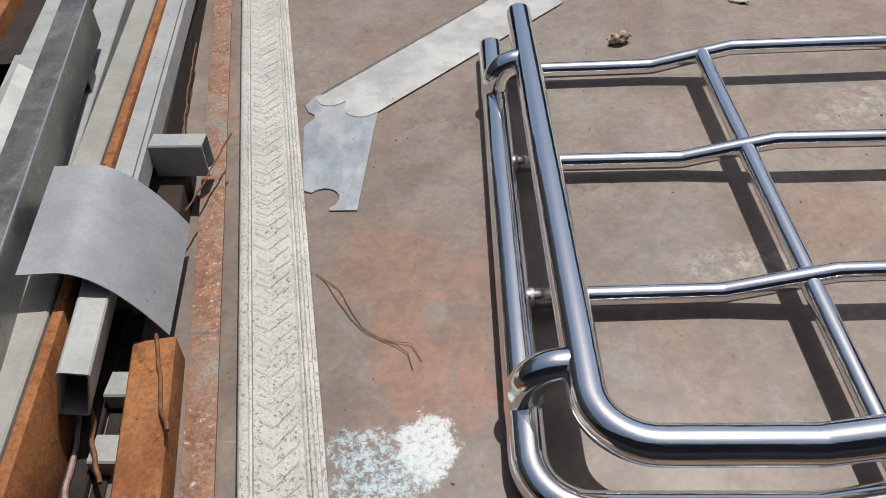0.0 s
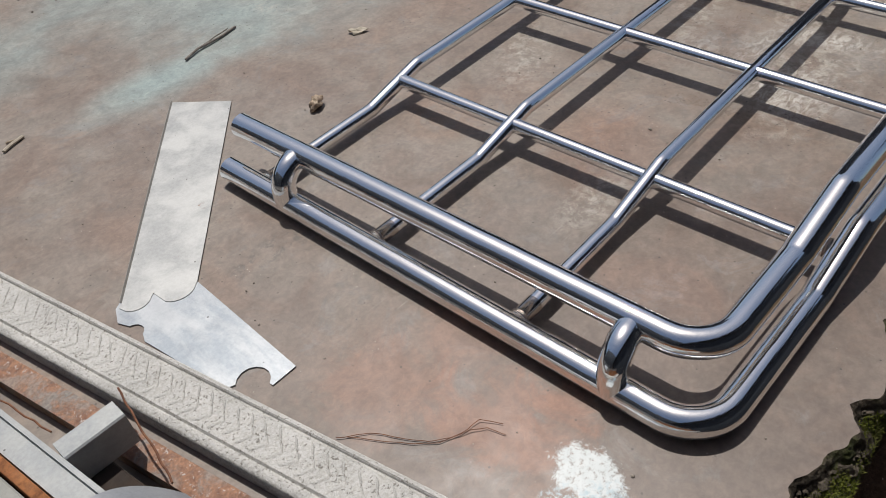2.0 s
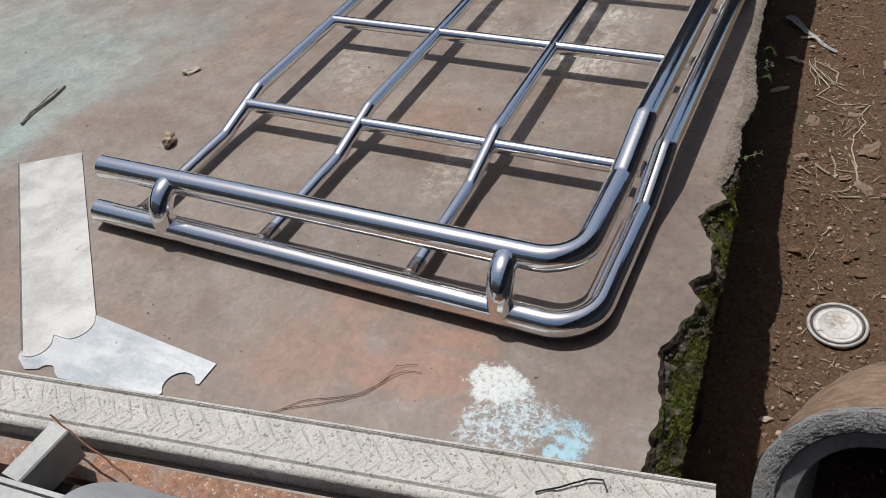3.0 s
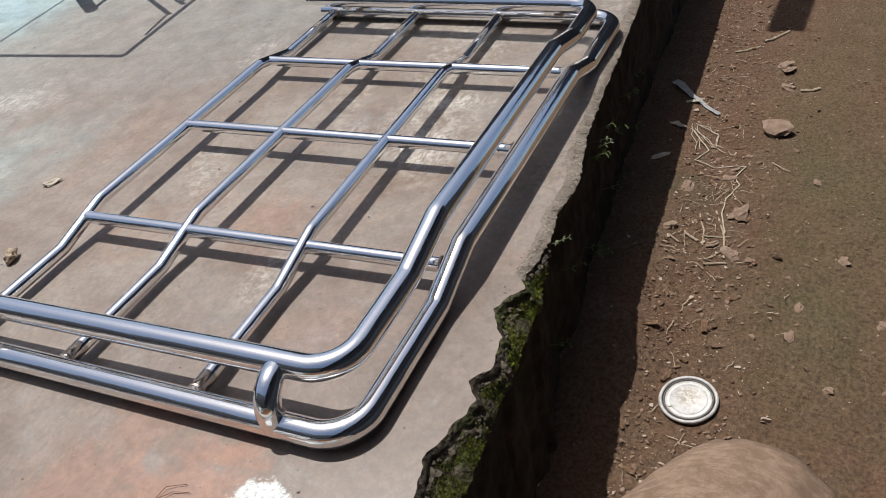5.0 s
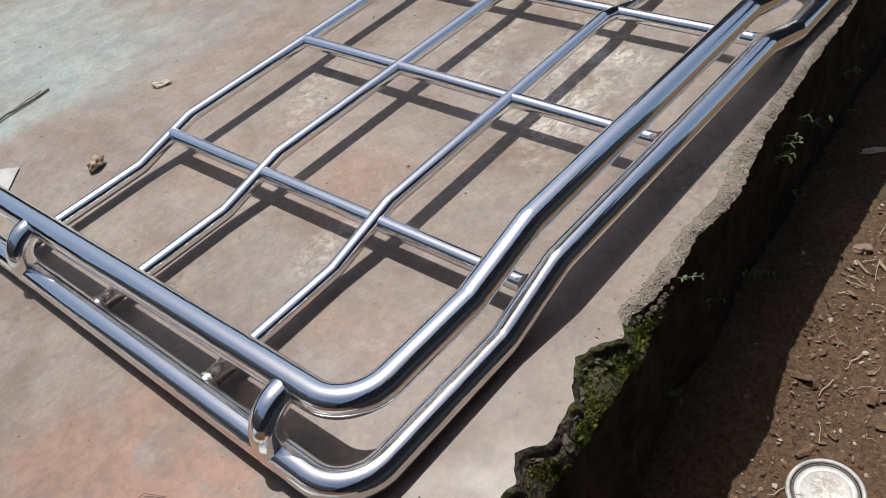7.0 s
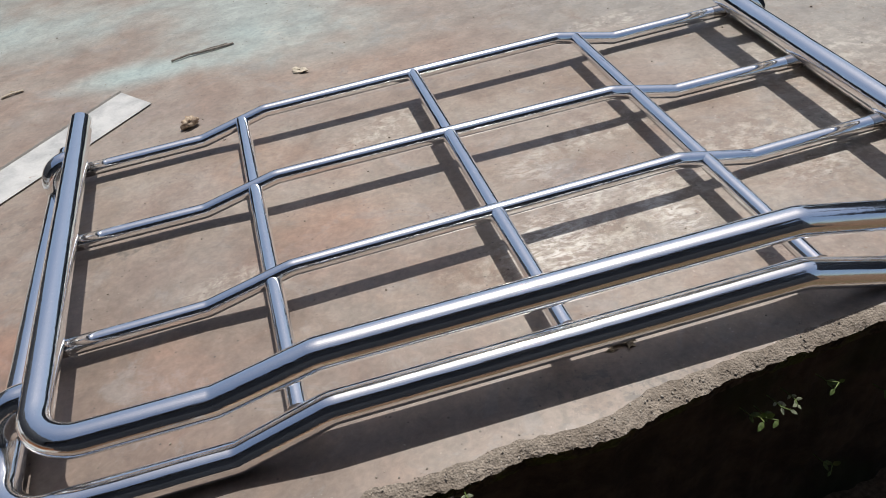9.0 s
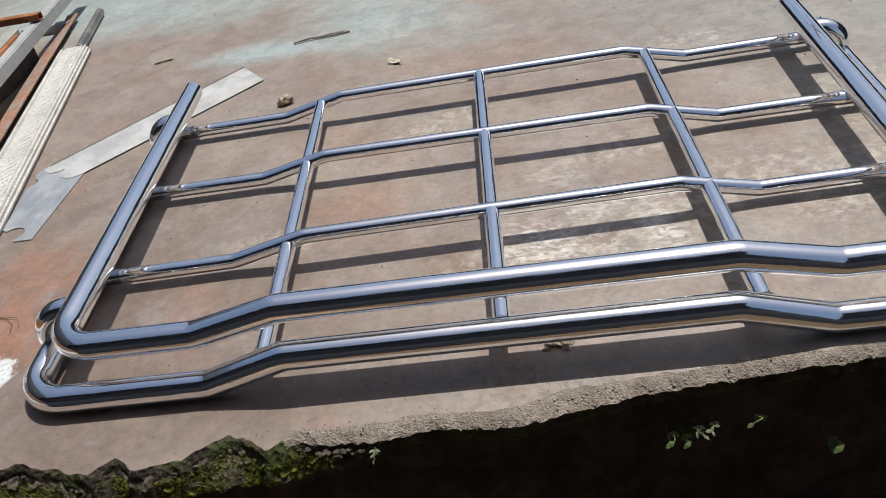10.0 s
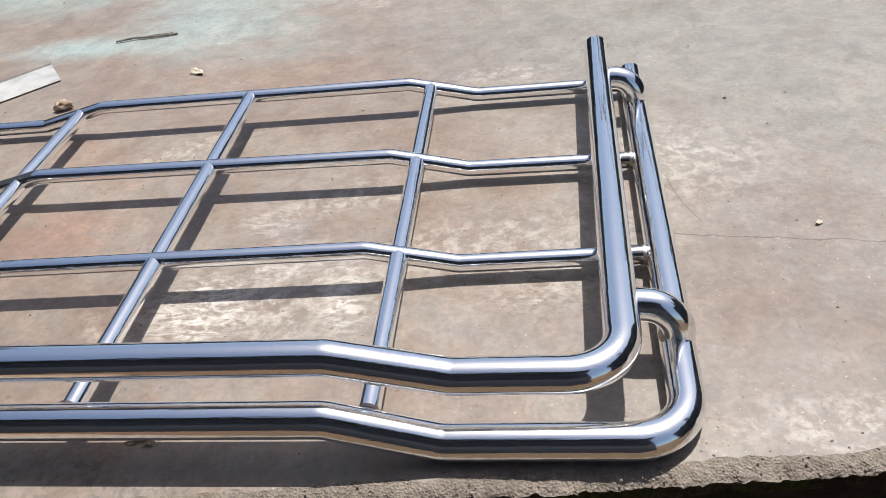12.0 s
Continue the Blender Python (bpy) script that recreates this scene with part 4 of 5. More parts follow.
bar_box("rusty_flat", -0.7825, -0.135, -0.3, 2.26, 0.018, 0.0, 0.156, RUST, "rusted flat bar standing on edge", False)
bar_box("beige_beam", -0.824, -0.135, -0.3, 2.33, 0.055, 0.0, 0.158, BEIGE, "grey-beige steel box section")
bar_box("grey_beam", -0.918, -0.17, -0.3, 2.4, 0.08, 0.0, 0.122, GREYTUBE, "light grey steel box section low in the pile")
bar_box("dark_bar", -0.905, -0.2, 0.0, 0.06, 0.05, 0.1225, 0.029, DARKSTEEL, "short dark steel packing piece in the pile")
bar_box("dark_bar", -0.905, -0.2, 1.15, 1.21, 0.05, 0.1225, 0.029, DARKSTEEL, "short dark steel packing piece in the pile")
mill_box = bar_box("dark_bar", -0.91, -0.2, -0.3, 1.35, 0.062, 0.152, 0.096, DARKSTEEL, "heavy dark mill steel box section on top of the pile")
# a thin bright strip stands for the highlight along the worn ridge
part("worn_edge", extrude([(-0.0016, -0.0016), (0.0014, -0.0016), (0.0014, 0.0012), (-0.0016, 0.0012)], (along(-0.88, -0.2, -0.3), -0.3, 0.2475), (along(-0.88, -0.2, 1.35), 1.35, 0.2475)), GALV, mill_box, "bright worn edge with its highlight put into the colour")
bar_roof("white_angle", -1.02, -0.2, -0.2, 1.16, 0.075, 0.141, WHITEROOF, "dirty white painted angle lying ridge up")
bar_box("white_beam", -1.03, -0.19, -0.3, 1.3, 0.11, 0.0, 0.14, GREYTUBE, "grey steel box section low in the pile")
bar_box("dark_bar", -1.0, -0.18, 1.35, 2.3, 0.06, 0.0, 0.07, RUSTSHADE, "very dark rectangular steel tube")
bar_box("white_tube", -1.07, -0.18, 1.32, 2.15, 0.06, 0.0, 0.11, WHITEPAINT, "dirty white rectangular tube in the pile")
bar_box("dark_bar", -1.15, -0.16, 1.32, 2.7, 0.07, 0.0, 0.1, RUSTSHADE, "very dark rectangular steel tube")
bar_box("rusty_bar", -1.22, -0.16, 1.32, 2.95, 0.05, 0.0, 0.13, RUST, "orange-brown rusted rectangular steel tube")
bar_box("dark_bar", -1.29, -0.16, -0.3, 2.8, 0.06, 0.0, 0.11, DARKSTEEL, "dark steel bar at the back of the pile")
# a rusted tube and a rail laid across the far end of the pile
tagged(part("rusty_bar", box_tube(0.064, 0.064, 0.004, (-1.085, 2.21, 0.1305), (-1.9, 2.27, 0.1305)), RUST), "rusted square tube laid across the pile, its end cut open", "steel bar", "pile of section steel")
rail = thing("rusty_stand", "low rusted steel stand across the far end of the pile", "steel stand", "pile of section steel")
part("rail", box_tube(0.04, 0.03, 0.003, (-0.92, 2.44, 0.15), (-1.62, 2.42, 0.15)), RUST, rail)
for x in (-0.95, -1.58):
    part("leg", extrude([(-0.015, -0.015), (0.015, -0.015), (0.015, 0.015), (-0.015, 0.015)], (x, 2.44, 0.0), (x, 2.44, 0.1495), 0.001), RUSTSHADE, rail)
tagged(part("tube_offcut", box_tube(0.045, 0.078, 0.003, (-0.708, 0.94, 0.0665), (-0.6, 0.94, 0.0665)), GREYTUBE), "short grey rectangular tube offcut with an open end", "steel bar", "pile of section steel")
tagged(part("white_tube", box_tube(0.045, 0.1, 0.003, (-0.664, 0.335, 0.074), (-0.729, 0.75, 0.074), 0.003, 0.32), WHITEPAINT), "white painted rectangular tube with an open end", "steel bar", "pile of section steel")
def screw(at):
    bolt = thing("bolt", "small bright zinc bolt on the white tube", "bolt", "", pose(*at, 0, 18, 0))
    part("shank", sweep([(0, 0, -0.004), (0, 0, 0.007)], 0.0035, 10), GALV, bolt)
    part("head", sweep([(0, 0, 0.004), (0, 0, 0.01)], 0.0075, 6), GALV, bolt)


screw((-0.706, 0.545, 0.168))
tagged(part("round_pipe", sweep([(-0.772, 2.365, 0.02), (-0.872, 2.86, 0.02)], 0.0195, 20, 0.0165), DARKSTEEL), "short dark round pipe behind the white profile", "pipe", "pile of section steel")


def bent_sheet():
    bm = bmesh.new()
    cols = []
    for i in range(25):
        u = i / 24
        x = -0.758 + 0.188 * (u ** 0.92)
        z = 0.222 - 0.004 * u - 0.16 * (max(u - 0.24, 0) / 0.76) ** 2.1
        row = []
        for j in range(9):
            v = j / 8
            ragged = 0.004 * noise.noise(Vector((u * 9, v * 40, 1))) if i == 0 else 0
            row.append(bm.verts.new((x - 0.045 * v + ragged + 0.01 * v * u, 0.485 + 0.27 * v + 0.02 * u, z + 0.004 * v * u)))
        cols.append(row)
    for a, b in zip(cols, cols[1:]):
        for j in range(8):
            bm.faces.new((a[j], b[j], b[j + 1], a[j + 1]))
    bmesh.ops.recalc_face_normals(bm, faces=bm.faces)
    bmesh.ops.solidify(bm, geom=bm.faces[:], thickness=0.002)
    return smooth(bm, 0.9)


tagged(part("bent_sheet", bent_sheet(), SHEET), "dull grey curved sheet metal offcut draped over the pile", "sheet metal", "metal sheet offcuts")


def wire(name, pts, r, material, label, category="wire", segs=6):
    path = []
    for a, b in zip(pts, pts[1:]):
        a, b = Vector(a), Vector(b)
        for k in range(8):
            p = a.lerp(b, k / 8)
            path.append(p + Vector((noise.noise(p * 30), noise.noise(p * 30 + Vector((5, 0, 0))), 0)) * 0.004)
    path.append(Vector(pts[-1]))
    return tagged(part(name, sweep(path, r, segs), material), label, category)


wire("rusty_wire", [(-0.36, 0.704, 0.004), (-0.313, 0.663, 0.003), (-0.285, 0.615, 0.003), (-0.262, 0.574, 0.003), (-0.232, 0.545, 0.004), (-0.2, 0.535, 0.004), (-0.172, 0.533, 0.006), (-0.151, 0.496, 0.003)], 0.0007, RUSTWIRE, "thin rusty wire curled on the slab")
wire("rusty_wire", [(-0.345, 0.69, 0.003), (-0.3, 0.618, 0.003), (-0.252, 0.555, 0.003), (-0.2, 0.53, 0.006), (-0.174, 0.512, 0.004), (-0.164, 0.478, 0.003)], 0.0007, RUSTWIRE, "thin rusty wire curled on the slab")
wire("bent_wire", [(-0.345, 0.168, 0.043), (-0.323, 0.137, 0.045), (-0.292, 0.093, 0.047), (-0.285, 0.077, 0.046), (-0.298, 0.064, 0.043)], 0.0016, DULL, "bent grey wire lying on the white profile")
wire("rusty_rod", [(-0.575, 1.02, 0.102), (-0.592, 0.9, 0.09), (-0.612, 0.79, 0.0872)], 0.002, RUSTWIRE, "bent rusty rod on the pile")
wire("rusty_rod", [(-0.77, 1.46, 0.068), (-0.735, 1.25, 0.068), (-0.695, 1.06, 0.068)], 0.002, RUSTWIRE, "bent rusty rod on the pile")
wire("rusty_rod", [(-0.588, 0.499, 0.0685), (-0.564, 0.429, 0.0685), (-0.537, 0.353, 0.0685), (-0.507, 0.299, 0.0885)], 0.0035, RUSTWIRE, "bent rusty rod on the pile")
wire("rusty_rod", [(-0.672, 0.393, 0.06), (-0.646, 0.346, 0.05), (-0.63, 0.295, 0.048), (-0.6, 0.238, 0.046)], 0.0038, RUSTWIRE, "bent rusty rod on the pile")
wire("pale_rod", [(-0.69, 0.4, 0.024), (-0.672, 0.315, 0.024), (-0.655, 0.228, 0.024), (-0.635, 0.13, 0.024)], 0.0045, PINKROD, "straight pinkish reinforcing rod beside the pile")


# ---- litter on the slab ----
def single_lump(name, at, size, stretch, material, label, category, seed, rounds=3, rough=0.5, group=""):
    bm = Heap()
    lump(bm, (0, 0, 0), size, random.Random(seed), stretch, rounds, rough)
    for v in bm.verts:
        v += v.normalized() * 0.2 * size * noise.noise(v * (3.5 / size) + Vector((seed, 0, 0)))
    low = min(v.z for v in bm.verts)
    for v in bm.verts:
        v.z -= low
    bm.smooth = rounds > 2
    ob = part(name, bm, material)
    ob.location = at
    return tagged(ob, label, category, group)


single_lump("bark_lump", (0.314, 1.55, 0), 0.026, (1.0, 0.65, 0.6), BARK, "small lump of brown bark on the slab", "bark", 3, 3, 0.9)
single_lump("dry_leaf_litter", (0.668, 1.772, 0), 0.02, (1.3, 0.7, 0.3), PALESTRAW, "small pale crumpled dry leaf on the slab", "leaf", 5, 2, 1.3)
single_lump("dry_leaf_litter", (2.33, 0.815, 0), 0.0065, (1.3, 0.8, 0.12), PALESTRAW, "small pale crumpled dry leaf on the slab", "leaf", 6, 2, 1.3)
for k, (x, y, size) in enumerate(((1.108, 0.258, 0.011), (1.128, 0.25, 0.009), (1.095, 0.247, 0.006), (1.119, 0.268, 0.006), (1.143, 0.258, 0.005))):
    single_lump("dirt_clod", (x, y, 0), size, (1.5, 0.9, 0.3), CLOD, "small crumbled clod of pale brown dirt on the slab", "dirt", 9 + k, 2, 1.2, "dirt crumbs")
wire("straw_bit", [(-0.345, 2.1, 0.005), (-0.31, 2.115, 0.007), (-0.275, 2.128, 0.005)], 0.005, PALESTRAW, "short bit of straw on the slab", "straw")
wire("straw_bit", [(-0.32, 2.14, 0.004), (-0.29, 2.12, 0.006)], 0.003, STRAW, "short bit of straw on the slab", "straw")
wire("dry_stick", [(0.24, 2.095, 0.006), (0.3, 2.115, 0.008), (0.38, 2.12, 0.006), (0.462, 2.138, 0.005)], 0.004, TWIG, "dry crooked stick lying on the slab", "stick", 8)
wire("dry_twig", [(0.3, 2.115, 0.007), (0.37, 2.135, 0.007), (0.44, 2.15, 0.006)], 0.002, TWIG, "thin dry twig beside the stick", "stick")


def slab_grit():
    bm = Heap()
    rng = random.Random(11)
    for _ in range(230):
        x, y = rng.uniform(-0.55, 3.0), rng.uniform(0.1, 3.2)
        if y < edge_line(x) + 0.03:
            continue
        s = rng.uniform(0.0012, 0.0032) * (1.7 if rng.random() < 0.12 else 1)
        lump(bm, (x, y, s * 0.4), s, rng, (1, 0.8, 0.6))
    for _ in range(170):
        x = rng.uniform(0.5, 2.6)
        s = rng.uniform(0.0009, 0.0028)
        lump(bm, (x, edge_line(x) + abs(rng.gauss(0.02, 0.03)), s * 0.4), s, rng, (1, 0.8, 0.6))
    for k in range(650):
        x = rng.uniform(0.62, 2.7)
        s = rng.uniform(0.001, 0.0035)
        u = rng.random()
        lump(bm, (x, edge_line(x) + 0.03 * (1 - u), -0.001 - 0.012 * u), s, rng, (1, 0.8, 0.7), 1, 0.8)
    return bm


tagged(part("slab_grit", slab_grit(), GRIT), "scattered grit and crumbs on the slab", "grit", kind="stuff")

# ---- the earth strip ----


def gravel():
    bm = Heap()
    rng = random.Random(23)
    for k in range(7500):
        x, y = rng.uniform(-0.3, 4.0), rng.uniform(-1.3, 0.1)
        if rng.random() < 0.5:
            y = -0.1 - abs(rng.gauss(0, 0.22)) + 0.08 * (x - 1)
        s = rng.uniform(0.001, 0.0036) * (rng.uniform(1.8, 3.4) if rng.random() < 0.14 else 1)
        if math.hypot(x - 0.838, y + 0.272) < 0.1:
            continue
        lump(bm, (x, y, dirt_height(x, y) + s * 0.2), s, rng, (1, rng.uniform(0.45, 0.9), rng.uniform(0.25, 0.5)), 1, 0.9)
    for k in range(1250):
        x = rng.uniform(0.3, 3.8)
        y = -0.16 + 0.075 * x - abs(rng.gauss(0, 0.17))
        s = rng.uniform(0.003, 0.0095) * (rng.uniform(1.3, 1.9) if rng.random() < 0.12 else 1)
        if math.hypot(x - 0.838, y + 0.272) > 0.1:
            lump(bm, (x, y, dirt_height(x, y) + s * 0.25), s, rng, (1, rng.uniform(0.3, 0.9), rng.uniform(0.25, 0.6)), 1, 0.9)
    return bm


tagged(part("gravel", gravel(), PEBBLES), "small reddish stones and clods on the earth", "gravel", kind="stuff")


def dry_stems():
    bm = bmesh.new()
    rng = random.Random(31)
    for k in range(150):
        x = rng.uniform(0.4, 3.6)
        y = -0.12 + 0.08 * (x - 1) - abs(rng.gauss(0, 0.16))
        if rng.random() < 0.4:
            x, y = rng.gauss(1.65, 0.2), rng.gauss(-0.2, 0.07)
        a, n = rng.uniform(0, math.pi), rng.uniform(0.015, 0.07)
        r = rng.uniform(0.0006, 0.0016)
        pts = []
        for i in range(4):
            t = i / 3 - 0.5
            px, py = x + math.cos(a) * n * t + rng.uniform(-0.003, 0.003), y + math.sin(a) * n * t + rng.uniform(-0.003, 0.003)
            pts.append(Vector((px, py, dirt_height(px, py) + 0.004 + rng.uniform(0, 0.006))))
        rings = []
        for p in pts:
            rings.append([bm.verts.new(p + Vector((-math.sin(a) * math.cos(q) * r, math.cos(a) * math.cos(q) * r, math.sin(q) * r))) for q in (0.5, 2.6, 4.7)])
        for u, v in zip(rings, rings[1:]):
            for s in range(3):
                bm.faces.new((u[s], u[(s + 1) % 3], v[(s + 1) % 3], v[s]))
    return bm


tagged(part("dry_stems", dry_stems(), STRAW), "dry straw and broken stems strewn on the earth", "straw", kind="stuff")
for at, size, seed in (((2.33, -0.31), 0.05, 41), ((1.5, -0.275), 0.027, 42), ((1.95, -0.2), 0.022, 43), ((1.55, -0.62), 0.018, 44), ((1.15, -0.5), 0.016, 45), ((2.9, -0.3), 0.03, 46), ((1.28, -0.75), 0.02, 47), ((0.98, -0.62), 0.014, 48), ((2.0, -0.5), 0.018, 49), ((2.02, -0.21), 0.016, 50), ((1.3, -0.51), 0.018, 51), ((1.72, -0.27), 0.032, 52), ((1.87, -0.06), 0.026, 53), ((2.93, -0.28), 0.03, 54), ((2.72, -0.32), 0.025, 55), ((1.48, -0.34), 0.014, 56), ((1.59, -0.05), 0.02, 57), ((1.53, -0.21), 0.02, 58)):
    single_lump("loose_stone", (*at, dirt_height(*at) - 0.004), size, (1.2, 0.85, 0.3), STONE, "flat brownish stone lying on the earth", "stone", seed, 2, 0.9, "loose stones")
for x0, y0, x1, y1, r in ((1.73, -0.19, 1.47, -0.26, 0.0038), (1.57, -0.11, 1.54, -0.16, 0.005), (1.57, -0.17, 1.59, -0.26, 0.003), (1.42, -0.2, 1.45, -0.27, 0.0038), (1.54, -0.06, 1.52, -0.1, 0.004),
                          (3.16, -0.16, 3.28, -0.26, 0.006), (3.06, -0.04, 3.12, -0.15, 0.005), (2.11, -0.33, 2.05, -0.4, 0.0035), (2.69, -0.37, 2.71, -0.45, 0.006), (1.69, -0.14, 1.52, -0.18, 0.003)):
    xm, ym = (x0 + x1) / 2 + 0.08 * (y1 - y0), (y0 + y1) / 2 + 0.05 * (x1 - x0)
    wire("dry_stick", [(x, y, dirt_height(x, y) + r) for x, y in ((x0, y0), (xm, ym), (x1, y1))], r, STRAW, "short dry stick lying on the earth", "stick")


root_rng = random.Random(77)
for k in range(6):
    path, rx, ry = [], 2.33 + root_rng.uniform(-0.03, 0.02), 0.0 + root_rng.uniform(-0.02, 0.02)
    for i in range(5):
        path.append((rx, ry, dirt_height(rx, ry) + 0.004 + root_rng.uniform(0, 0.008)))
        rx, ry = rx - root_rng.uniform(0.02, 0.06), ry - root_rng.uniform(0.0, 0.06)
    wire("dry_root", path, 0.0016, PALESTRAW, "thin pale dry root lying on the earth", "root")


for at, size, seed in (((2.32, 0.07), 0.03, 61), ((2.08, 0.1), 0.03, 62), ((2.52, 0.05), 0.02, 63)):
    single_lump("dry_leaf_litter", (*at, dirt_height(*at)), size, (1.2, 0.6, 0.15), PALESTRAW, "pale dry leaf on the earth below the slab", "leaf", seed, 2, 1.2)
trail = [(2.285, 0.003), (2.157, -0.085), (2.068, -0.049), (2.025, -0.136), (2.048, -0.203), (2.046, -0.243), (1.972, -0.217), (1.924, -0.24), (1.809, -0.21), (1.712, -0.211), (1.6, -0.24)]
wire("dry_root", [(x, y, dirt_height(x, y) + 0.004) for x, y in trail], 0.0024, PALESTRAW, "long winding dry root lying on the earth", "root")


def bark_chip(x, y, length, width, turn, seed):
    """A curled splinter of bark."""
    rng = random.Random(seed)
    bm = bmesh.new()
    rows = []
    for k in range(7):
        t = k / 6 - 0.5
        half = width * (0.5 - 0.32 * abs(t) ** 1.5) * rng.uniform(0.8, 1.1)
        rows.append([bm.verts.new((t * length, u * half + 0.1 * length * t * t, 0.3 * width * (1 - u * u) + 0.06 * length * t * t)) for u in (-1, -0.4, 0.4, 1)])
    for a, b in zip(rows, rows[1:]):
        for k in range(3):
            bm.faces.new((a[k], a[k + 1], b[k + 1], b[k]))
    bmesh.ops.solidify(bm, geom=bm.faces[:], thickness=0.002)
    ob = part("bark_chip", smooth(bm, 0.8), CHIPBARK)
    ob.matrix_world = pose(x, y, dirt_height(x, y) + 0.003, rng.uniform(-8, 8), rng.uniform(-8, 8), turn)
    return tagged(ob, "brown splinter of dry bark lying on the earth", "bark", "bark splinters")


for k, (x, y, length, width, turn) in enumerate(((0.913, -0.194, 0.055, 0.018, -20), (1.085, -0.099, 0.06, 0.022, -80), (1.256, -0.117, 0.05, 0.016, 30), (1.135, -0.26, 0.05, 0.024, 10),
                                                 (1.475, -0.346, 0.04, 0.02, 60), (1.278, -0.321, 0.045, 0.016, -50), (1.296, -0.203, 0.04, 0.018, 15), (0.988, -0.223, 0.035, 0.016, 70),
                                                 (0.56, -0.17, 0.05, 0.017, 75), (0.7, -0.12, 0.035, 0.014, 20), (1.7, -0.3, 0.045, 0.018, -15), (1.9, -0.15, 0.04, 0.015, 40), (2.2, -0.2, 0.05, 0.018, -60))):
    bark_chip(x, y, length, width, turn, 60 + k)


def paint_lid():
    lid = thing("tin_lid", "stained white paint tin lid lying on the earth", "lid", m=pose(0.838, -0.272, dirt_height(0.838, -0.272) + 0.01, -5, -4, 20))
    bm = bmesh.new()
    prof = [(0.0, 0.006), (0.048, 0.006), (0.0505, 0.008), (0.053, 0.0055), (0.06, 0.0055), (0.063, 0.008), (0.066, 0.004), (0.07, 0.001)]
    under = [(0.07, 0.0), (0.0, 0.0)]
    rings = []
    for r, z in prof + under:
        rings.append([bm.verts.new((r * math.cos(2 * math.pi * s / 48), r * math.sin(2 * math.pi * s / 48), z)) for s in range(48)] if r else bm.verts.new((0, 0, z)))
    for a, b in zip(rings, rings[1:]):
        for s in range(48):
            q = (s + 1) % 48
            if isinstance(a, list) and isinstance(b, list):
                bm.faces.new((a[s], b[s], b[q], a[q]))
            elif isinstance(b, list):
                bm.faces.new((a, b[s], b[q]))
            else:
                bm.faces.new((a[s], b, a[q]))
    bmesh.ops.recalc_face_normals(bm, faces=bm.faces)
    part("panel", smooth(bm, 0.8), LIDMAT, lid)
    bm = bmesh.new()
    rings = []
    for s in range(48):
        t = 2 * math.pi * s / 48
        rings.append([bm.verts.new(((0.077 + 0.0055 * math.cos(k * math.pi / 5)) * math.cos(t), (0.077 + 0.0055 * math.cos(k * math.pi / 5)) * math.sin(t), 0.0055 + 0.005 * math.sin(k * math.pi / 5))) for k in range(10)])
    for s in range(48):
        for k in range(10):
            bm.faces.new((rings[s][k], rings[(s + 1) % 48][k], rings[(s + 1) % 48][(k + 1) % 10], rings[s][(k + 1) % 10]))
    bmesh.ops.recalc_face_normals(bm, faces=bm.faces)
    part("rim", smooth(bm, 1.5), RIMMAT, lid, "rolled tinned rim")
    circle = [(0.0672 * math.cos(k * math.pi / 24), 0.0672 * math.sin(k * math.pi / 24), 0.0062) for k in range(49)]
    part("groove", sweep(circle, 0.0026, 6), GROOVE, lid, "dark grey ring in the lid's groove")


paint_lid()


def cement_pipe():
    """A short length of cement pipe with a socketed end, lying half sunk, mouth to the west."""
    pipe = thing("cement_pipe", "short weathered cement pipe half sunk in the earth", "pipe", m=pose(0.1, -0.4, -0.412, 0, 30, -12))
    r0, n = 0.255, 320
    outer, rim, step, bore = (bmesh.new() for _ in range(4))

    def ring(bm, x, r, wob, grain=0.0):
        out = []
        for s in range(n):
            t = 2 * math.pi * s / n
            p = Vector((math.cos(t) * r, math.sin(t) * r, x))
            k = r + wob * noise.noise(p * 22)
            g = grain * (0.5 * noise.noise(p * 190) + 0.8 * noise.noise(p * 520))
            out.append(bm.verts.new((x + g + wob * noise.noise(p * 35), k * math.cos(t), k * math.sin(t))))
        return out

    def skin(bm, rings, angle=1.5):
        for a, b in zip(rings, rings[1:]):
            for s in range(n):
                bm.faces.new((a[s], b[s], b[(s + 1) % n], a[(s + 1) % n]))
        bmesh.ops.recalc_face_normals(bm, faces=bm.faces)
        return smooth(bm, angle)

    part("outer_wall", skin(outer, [ring(outer, x, r0 - 0.1 * max(x - 0.25, 0) ** 1.2, 0.007) for x in (0.006, 0.05, 0.1, 0.15, 0.2, 0.26, 0.32, 0.38, 0.44, 0.49)] + [ring(outer, 0.505, 0.19, 0.004), ring(outer, 0.51, 0.05, 0.0)]), CEMENT, pipe)
    part("rim", skin(rim, [ring(rim, 0.014, r0 + 0.0015, 0.004)] + [ring(rim, -0.004 - 0.004 * math.sin(k * math.pi / 24), r0 - 0.003 - 0.0019 * k, 0.002, 0.0035) for k in range(25)] + [ring(rim, 0.012, 0.203, 0.002)], 3.0), CEMENTRAW, pipe, "rough grey broken rim")
    part("socket", skin(step, [ring(step, 0.004 + 0.014 * k / 5, 0.204 - 0.036 * k / 5, 0.0015) for k in range(6)]), CEMENTIN, pipe, "smooth grey tapered socket")
    part("bore", skin(bore, [ring(bore, x, 0.168, 0.001) for x in (0.017, 0.08, 0.16, 0.24, 0.36)]), CEMENTIN, pipe)


cement_pipe()

